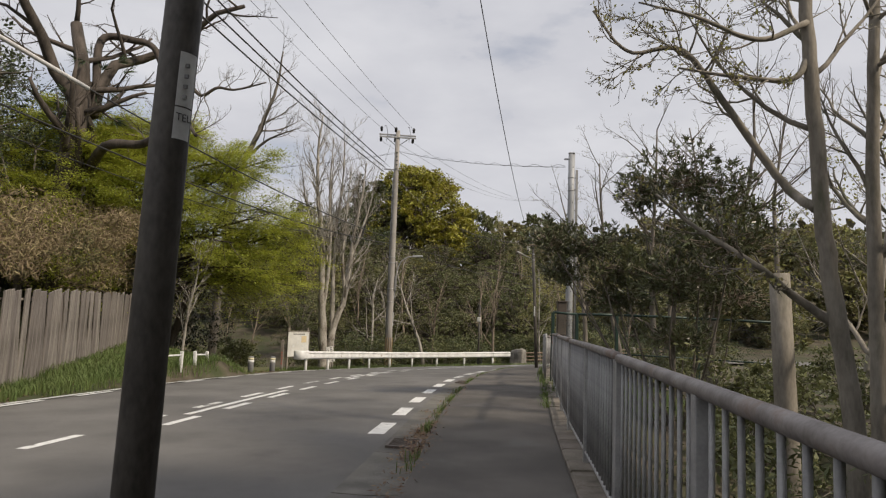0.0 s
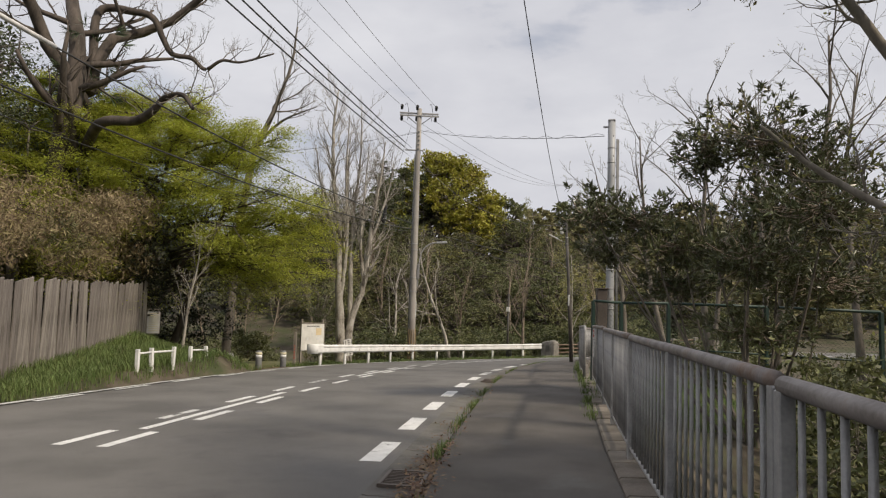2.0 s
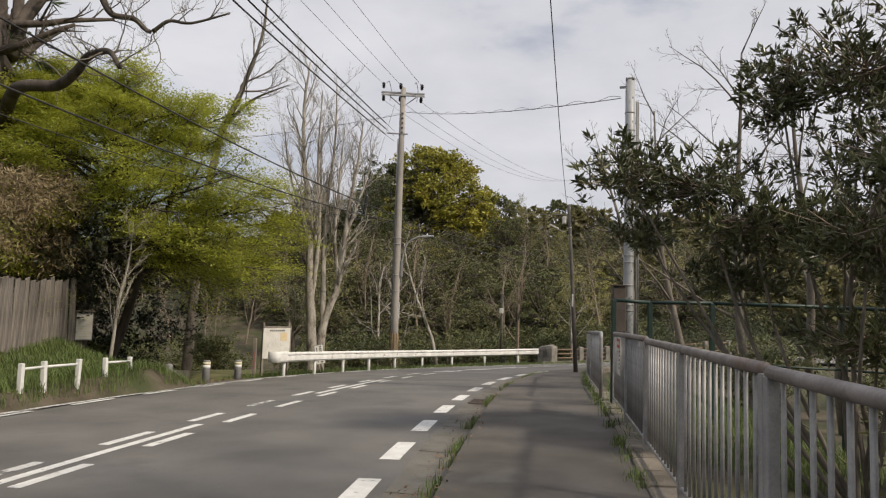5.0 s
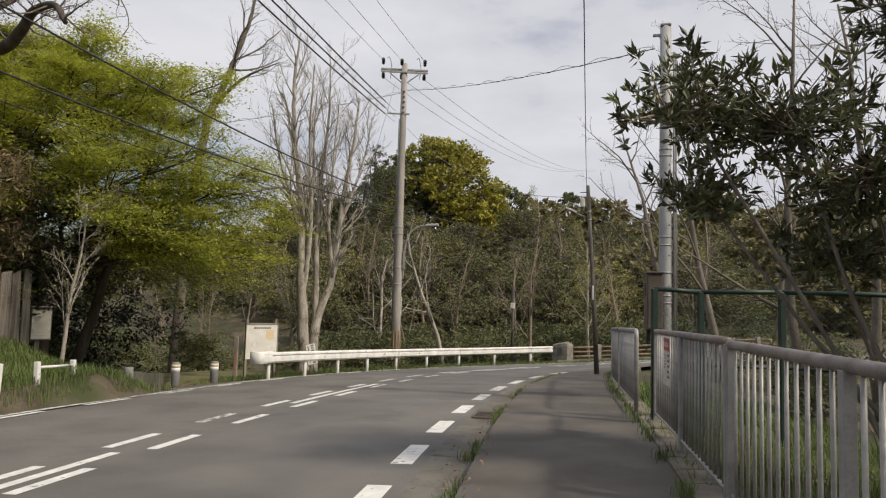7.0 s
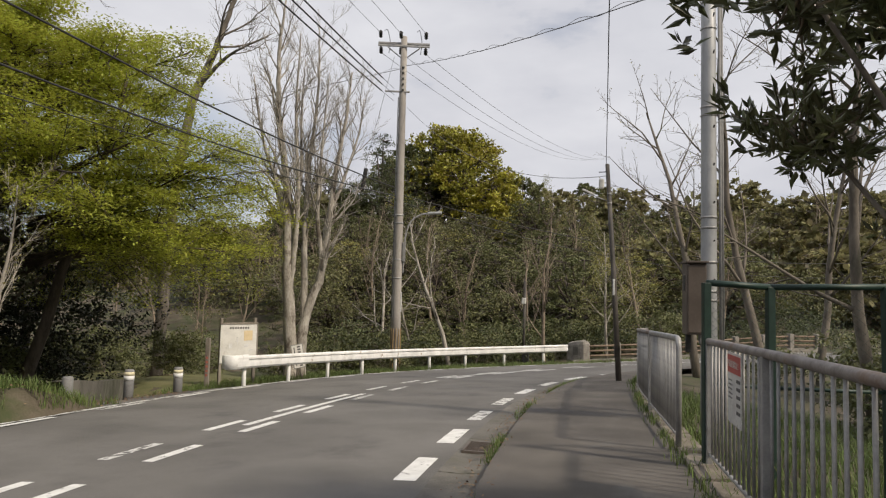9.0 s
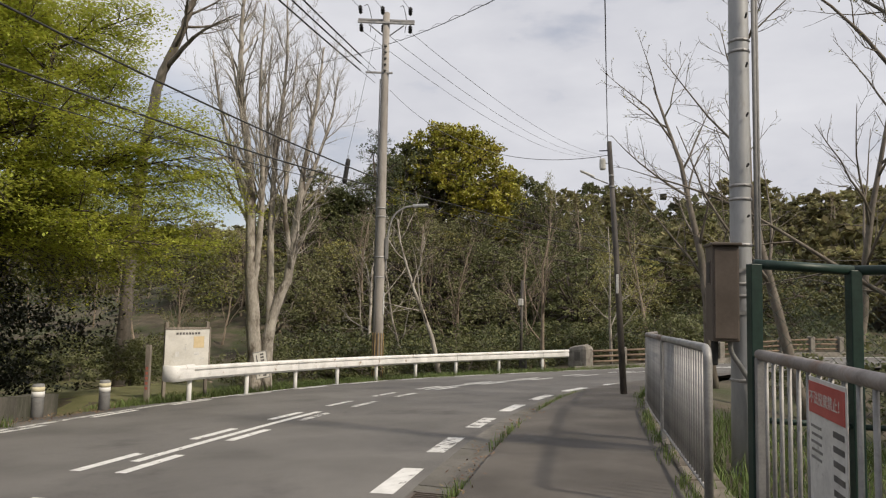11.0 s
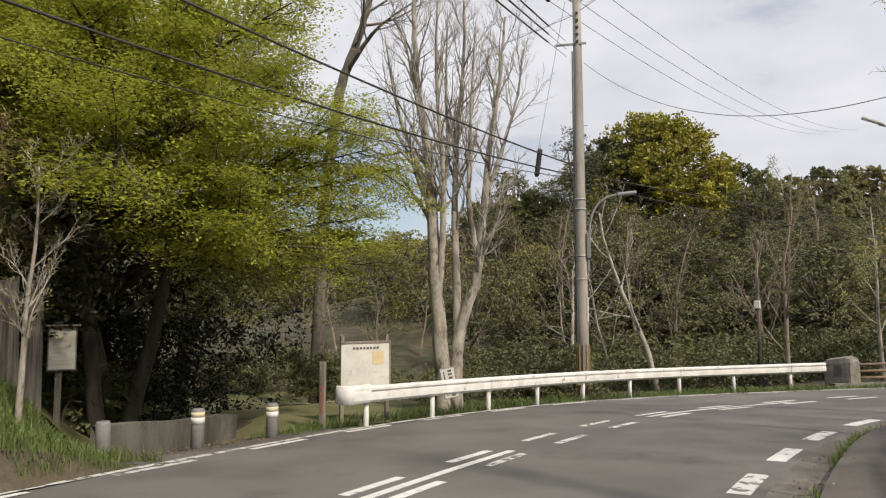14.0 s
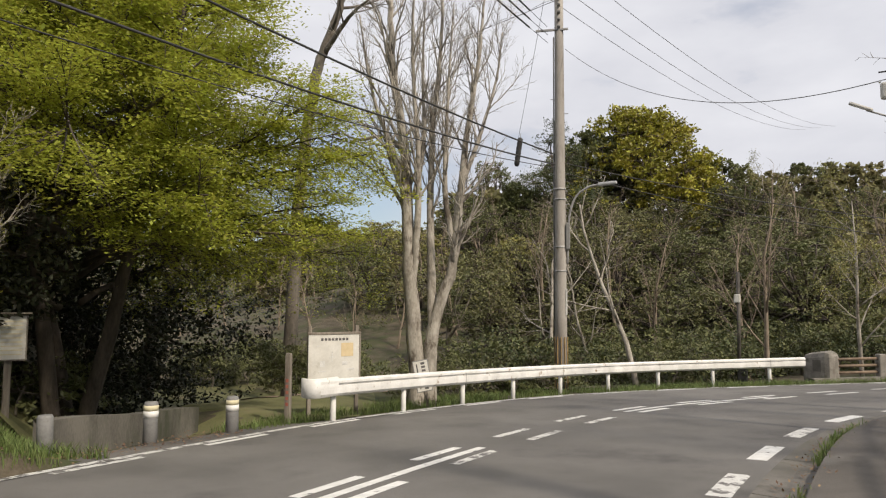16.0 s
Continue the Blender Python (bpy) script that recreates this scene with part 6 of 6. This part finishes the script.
# ---------- bollards at the park entrance ----------
def bollard(x, y, banded, h, tilt):
    z = road_z(x, y) - 0.04
    b = thing("bollard", x, y, z, 0, "grey round bollard with a pale yellow and white band" if banded else "plain grey round bollard beside the grass", "bollard", "park entrance bollards")
    b.matrix_world = pose(x, y, z, tilt, tilt * 0.5, 0)
    tubes("body", [([(0, 0, -0.2), (0, 0, h - 0.03), (0, 0, h)], (0.105, 0.10, 0.085), 18)], M_GREYPLASTIC, b)
    if banded:
        tubes("white_band", [([(0, 0, h - 0.23), (0, 0, h - 0.13)], 0.106, 18)], M_WHITE, b, "white reflective band")
        tubes("yellow_band", [([(0, 0, h - 0.13), (0, 0, h - 0.05)], 0.1055, 18)], M_YELLOW, b, "pale yellow band")


bollard(-12.61, 21.61, False, 0.56, 2)
bollard(-12.44, 23.04, True, 0.62, -1)
bollard(-12.30, 24.45, True, 0.60, 1)

# ---------- boards and signs ----------
sb = thing("notice_board", -12.55, 27.2, ground_z(-12.55, 27.2), 62, "weathered white park map board on two wooden posts", "notice board")
s0_ = sb.location.z
for x in (-0.5, 0.5):
    part("post", box_bm(x, 0.05, (0.95 - s0_) / 2 - 0.1, 0.075, 0.075, 0.95 - s0_ + 0.2, 0.01), M_WOODPOST, sb)
board = part("board", box_bm(0, 0, 0.26 - s0_, 1.08, 0.03, 1.02, 0.006), M_BOARD, sb, "pale weathered map panel")
part("top_rail", box_bm(0, -0.004, 0.80 - s0_, 1.12, 0.05, 0.05, 0.008), M_WOODPOST, sb)
part("frame_side", box_bm(0.545, -0.004, 0.26 - s0_, 0.035, 0.045, 1.02, 0.006), M_WOODPOST, sb)
for k in range(8):
    part("letter_bar", box_bm(-0.26 + 0.075 * k, -0.0185, 0.68 - s0_, 0.05, 0.005, 0.05), M_INK, board)
part("map_patch", box_bm(0.27, -0.018, 0.47 - s0_, 0.26, 0.004, 0.27), M_ORANGE, board)
for x, z, w, h in ((-0.35, 0.55, 0.05, 0.03), (-0.05, 0.33, 0.02, 0.2), (-0.05, 0.33, 0.12, 0.02), (-0.25, 0.2, 0.1, 0.12), (0.22, 0.2, 0.12, 0.07), (0.35, 0.08, 0.14, 0.03), (-0.25, 0.05, 0.16, 0.02)):
    part("map_mark", box_bm(x, -0.0178, z - s0_, w, 0.004, h), M_TAPE, board)

wp = thing("marker_post", -12.75, 26.15, ground_z(-12.75, 26.15), 15, "square weathered wooden post with faded red marks", "post")
h = 0.44 - wp.location.z
part("shaft", box_bm(0, 0, h / 2 - 0.1, 0.11, 0.09, h + 0.2, 0.012), M_WOODPOST, wp)
part("cap", box_bm(0, 0, h + 0.005, 0.10, 0.08, 0.03, 0.01), M_WOODPOST, wp)
for k in range(5):
    part("red_mark", box_bm(0, -0.047, h * 0.62 - 0.11 * k, 0.055, 0.005, 0.06), M_REDPAINT, wp)

ss_ = thing("leaning_sign", -11.98, 29.75, ground_z(-11.98, 29.75), 40, "small grey sign board leaning against the pale tree", "sign")
ss_.matrix_world = pose(-11.98, 29.75, ground_z(-11.98, 29.75), 0, -11, 40)
pnl = part("panel", box_bm(0, 0, 0.72, 0.36, 0.025, 0.72, 0.006), M_GREYPLASTIC, ss_, "grey panel with blue-grey writing")
part("stake", box_bm(0, 0.03, 0.3, 0.05, 0.04, 0.9, 0.006), M_WOODPOST, ss_)
part("face", box_bm(0, -0.014, 0.72, 0.32, 0.004, 0.68), M_BOARD, pnl)
for k in range(8):
    part("letter_bar", box_bm(0.05, -0.0185, 1.0 - 0.08 * k, 0.09, 0.004, 0.05), M_INK, pnl)
part("letter_line", box_bm(-0.09, -0.0185, 0.72, 0.03, 0.004, 0.56), M_INK, pnl)

nb = thing("small_notice", -16.75, 23.05, ground_z(-16.75, 23.05), 62, "small roofed notice case on a wooden post", "notice case")
n0 = nb.location.z
part("post", box_bm(0.0, 0.08, (1.2 - n0) / 2 - 0.1, 0.12, 0.12, 1.2 - n0 + 0.2, 0.012), M_WOODPOST, nb)
case = part("case", box_bm(0.05, -0.02, 0.75 - n0, 0.50, 0.09, 0.84, 0.01), M_WOODPOST, nb)
part("sheet", box_bm(0.05, -0.068, 0.75 - n0, 0.45, 0.006, 0.78), M_BOARD, case, "yellowed paper sheet")
part("roof", box_bm(0.05, -0.05, 1.2 - n0, 0.62, 0.26, 0.03, 0.006, m=None), M_WOODPOST, nb)
for k in range(9):
    part("text_line", box_bm(0.05, -0.0725, 1.05 - 0.075 * k - n0, 0.34, 0.003, 0.025), M_YELLOW, case)

pp = thing("railing_sign", -1.14, 16.78, road_z(-1.14, 16.78) + KERB + 0.63, -84.5, "white no-dumping sign with a red heading tied to the railing", "sign")
part("panel", box_bm(0, -0.055, 0.29, 0.48, 0.006, 0.56, 0.003), M_TAPE, pp)
head_ = part("red_head", box_bm(0, -0.060, 0.48, 0.46, 0.004, 0.14), M_SIGNRED, pp, "red heading band")
text = bpy.data.curves.new("heading_text", 'FONT')
text.body, text.size, text.extrude, text.align_x = "不法投棄禁止！", 0.062, 0.0005, 'CENTER'
temp = new("heading_text", text)
me = bpy.data.meshes.new_from_object(temp)
bpy.data.objects.remove(temp)
link("heading_text", me, M_BOARD, head_, "white heading letters").matrix_basis = pose(0, -0.0632, 0.458, 90, 0, 0)
for k in range(5):
    part("text_line", box_bm(-0.14 + 0.01 * (k % 2), -0.0588, 0.35 - 0.035 * k, 0.14, 0.003, 0.012), M_GREYPLASTIC, pp)
    part("text_line", box_bm(0.15, -0.0588, 0.36 - 0.06 * k, 0.13, 0.003, 0.026), M_INK, pp)

# ---------- stone end block and bridge rail past the guard rail ----------
st = thing("stone_block", -5.0, 42.0, ground_z(-5.0, 42.0), -35, "rounded weathered stone block at the bridge's end", "stone")
bm = bmesh.new()
box(bm, 0, 0, 0.45, 1.05, 0.55, 1.2, 0.2)
for v in bm.verts:
    v.co += Vector((0.02 * math.sin(9 * v.co.z + 4 * v.co.x), 0.02 * math.cos(7 * v.co.x), 0.02 * math.sin(5 * v.co.x)))
    if v.co.x < -0.2:
        v.co.z *= 0.93
part("block", bm, M_STONE, st)
part("plaque", box_bm(0.05, -0.285, 0.58, 0.3, 0.014, 0.36, 0.004), M_CONC, st, "pale worn plaque")
br = thing("bridge_rail", -4.6, 42.2, road_z(-4.6, 42.2), 0, "old concrete posts with brown horizontal rails on the bridge", "bridge rail")
b0 = np.array(br.location)
sA = L_LEFT.s_of(40.3)
posts = [L_LEFT.at(sA + 0.4 + 1.55 * k, -1.5) for k in range(9)]
for x, y in posts:
    ob = part("post", box_bm(0, 0, 0.35, 0.26, 0.24, 0.9, 0.03), M_STONE, br)
    ob.matrix_basis = pose(x - b0[0], y - b0[1], road_z(x, y) - b0[2], 0, 0, -58)
for (xa, ya), (xb, yb) in zip(posts[:-1], posts[1:]):
    for dz in (0.25, 0.46, 0.67):
        rod("rail_bar", (xa - b0[0], ya - b0[1], road_z(xa, ya) + dz - b0[2]), (xb - b0[0], yb - b0[1], road_z(xb, yb) + dz - b0[2]), 0.045, M_BROWNRAIL, br, k=8)
rows = []
for s_ in np.linspace(sA - 0.3, sA + 13.2, 14):
    row = []
    for off, dz in ((-1.32, -0.3), (-1.32, 0.10), (-1.68, 0.10), (-1.68, -0.8)):
        x, y = L_LEFT.at(s_, off)
        row.append((x - b0[0], y - b0[1], road_z(x, y) + dz - b0[2]))
    rows.append(row)
strip("plinth", rows, M_STONE, br, smooth=False)


# ---------- green mesh fence behind the railing ----------
gf = thing("mesh_fence", -1.16, 18.05, ground_z(-1.16, 18.05), 0, "green steel fence with wire mesh and square posts", "fence")
g0 = np.array(gf.location)
GP = [(-1.30, 18.28, 1.87), (-0.69, 18.45, 1.84), (0.32, 18.42, 1.86), (2.3, 18.35, 1.84), (4.4, 18.2, 1.8)]
for k, (x, y, z) in enumerate(GP):
    b_ = ground_z(x, y) - 0.3
    ob = part("post", box_bm(0, 0, (z - b_) / 2, 0.075, 0.075, z - b_, 0.006), M_GREENPAINT, gf)
    ob.matrix_basis = pose(x - g0[0], y - g0[1], b_ - g0[2], 0, 0, 20)
for (xa, ya, za), (xb, yb, zb) in zip(GP[:-1], GP[1:]):
    A, B = np.array((xa, ya, za)) - g0, np.array((xb, yb, zb)) - g0
    rod("top_rail", A, B, 0.032, M_GREENPAINT, gf, k=8)
    rod("mid_rail", A - (0, 0, 1.0), B - (0, 0, 1.0), 0.02, M_GREENPAINT, gf, k=6)
    L_ = np.linalg.norm(B - A)
    lines = []
    n_ = int(L_ / 0.09)
    for k in range(n_ + 18):
        for sgn in (1, -1):
            t0, t1 = (k - 18 * (sgn < 0) * 0) / n_, (k - 18) / n_
            a_, b_ = (t1, 0.0), (t0, 1.0)
            if sgn < 0:
                a_, b_ = (t0, 0.0), (t1, 1.0)
            u0, v0, u1, v1 = a_[0], a_[1], b_[0], b_[1]
            lo_, hi_ = 0.0, 1.0
            if u1 != u0:
                for lim in (0.0, 1.0):
                    q = (lim - u0) / (u1 - u0)
                    if (u1 - u0 > 0) == (lim == 0.0):
                        lo_ = max(lo_, q)
                    else:
                        hi_ = min(hi_, q)
            if hi_ - lo_ < 0.02:
                continue
            pa = A + (B - A) * (u0 + (u1 - u0) * lo_) - np.array((0, 0, 1.62 * (1 - (v0 + (v1 - v0) * lo_))))
            pb = A + (B - A) * (u0 + (u1 - u0) * hi_) - np.array((0, 0, 1.62 * (1 - (v0 + (v1 - v0) * hi_))))
            lines.append((np.array([pa, pb]), 0.0016, 3))
    ob = tubes("wire_mesh", lines, M_GREENPAINT, gf)
    ob["kind"] = "stuff"

# ---------- park entrance ----------
rows = []
for t in np.linspace(0, 1, 12):
    x, y = -13.0 - 1.9 * t, 21.9 + 3.9 * t
    rows.append([(x, y, -2.2), (x + 0.04, y + 0.0, -0.2 - 0.5 * t + 0.02 * math.sin(9 * t)), (x - 0.22, y - 0.14, -0.2 - 0.5 * t + 0.02 * math.sin(9 * t)), (x - 0.25, y - 0.16, -2.2)])
tagged(strip("wall_entrance", rows, M_CONC_OLD, smooth=False), "dark stained concrete retaining wall beside the park entrance", "wall", kind="structure")
ctrl = spline([(-13.4, 24.4), (-14.6, 25.8), (-16.4, 28.6), (-19.0, 31.5), (-21.5, 33.2), (-22.5, 36.0), (-20.5, 39.5)], 10)
lp_ = Line(ctrl)
rows = [[(*lp_.at(s_, o), ground_z(*lp_.at(s_, o)) + 0.05) for o in (-0.55, -0.2, 0.2, 0.55)] for s_ in np.linspace(5.5, lp_.s[-1], 50)]
tagged(strip("park_path", rows, M_PINKPATH), "winding pinkish gravel path through the park lawn", "path", kind="structure")
rows = [[(*lp_.at(s_, o), ground_z(*lp_.at(s_, o)) + 0.035) for o in (-5.5, -4, -2.5, -1.2, 0, 0.8, 1.4, 2.2, 3.0)] for s_ in np.linspace(1.0, lp_.s[-1], 40)]
tagged(strip("park_lawn", rows, M_LAWN), "short yellow-green park lawn", "lawn", kind="structure")
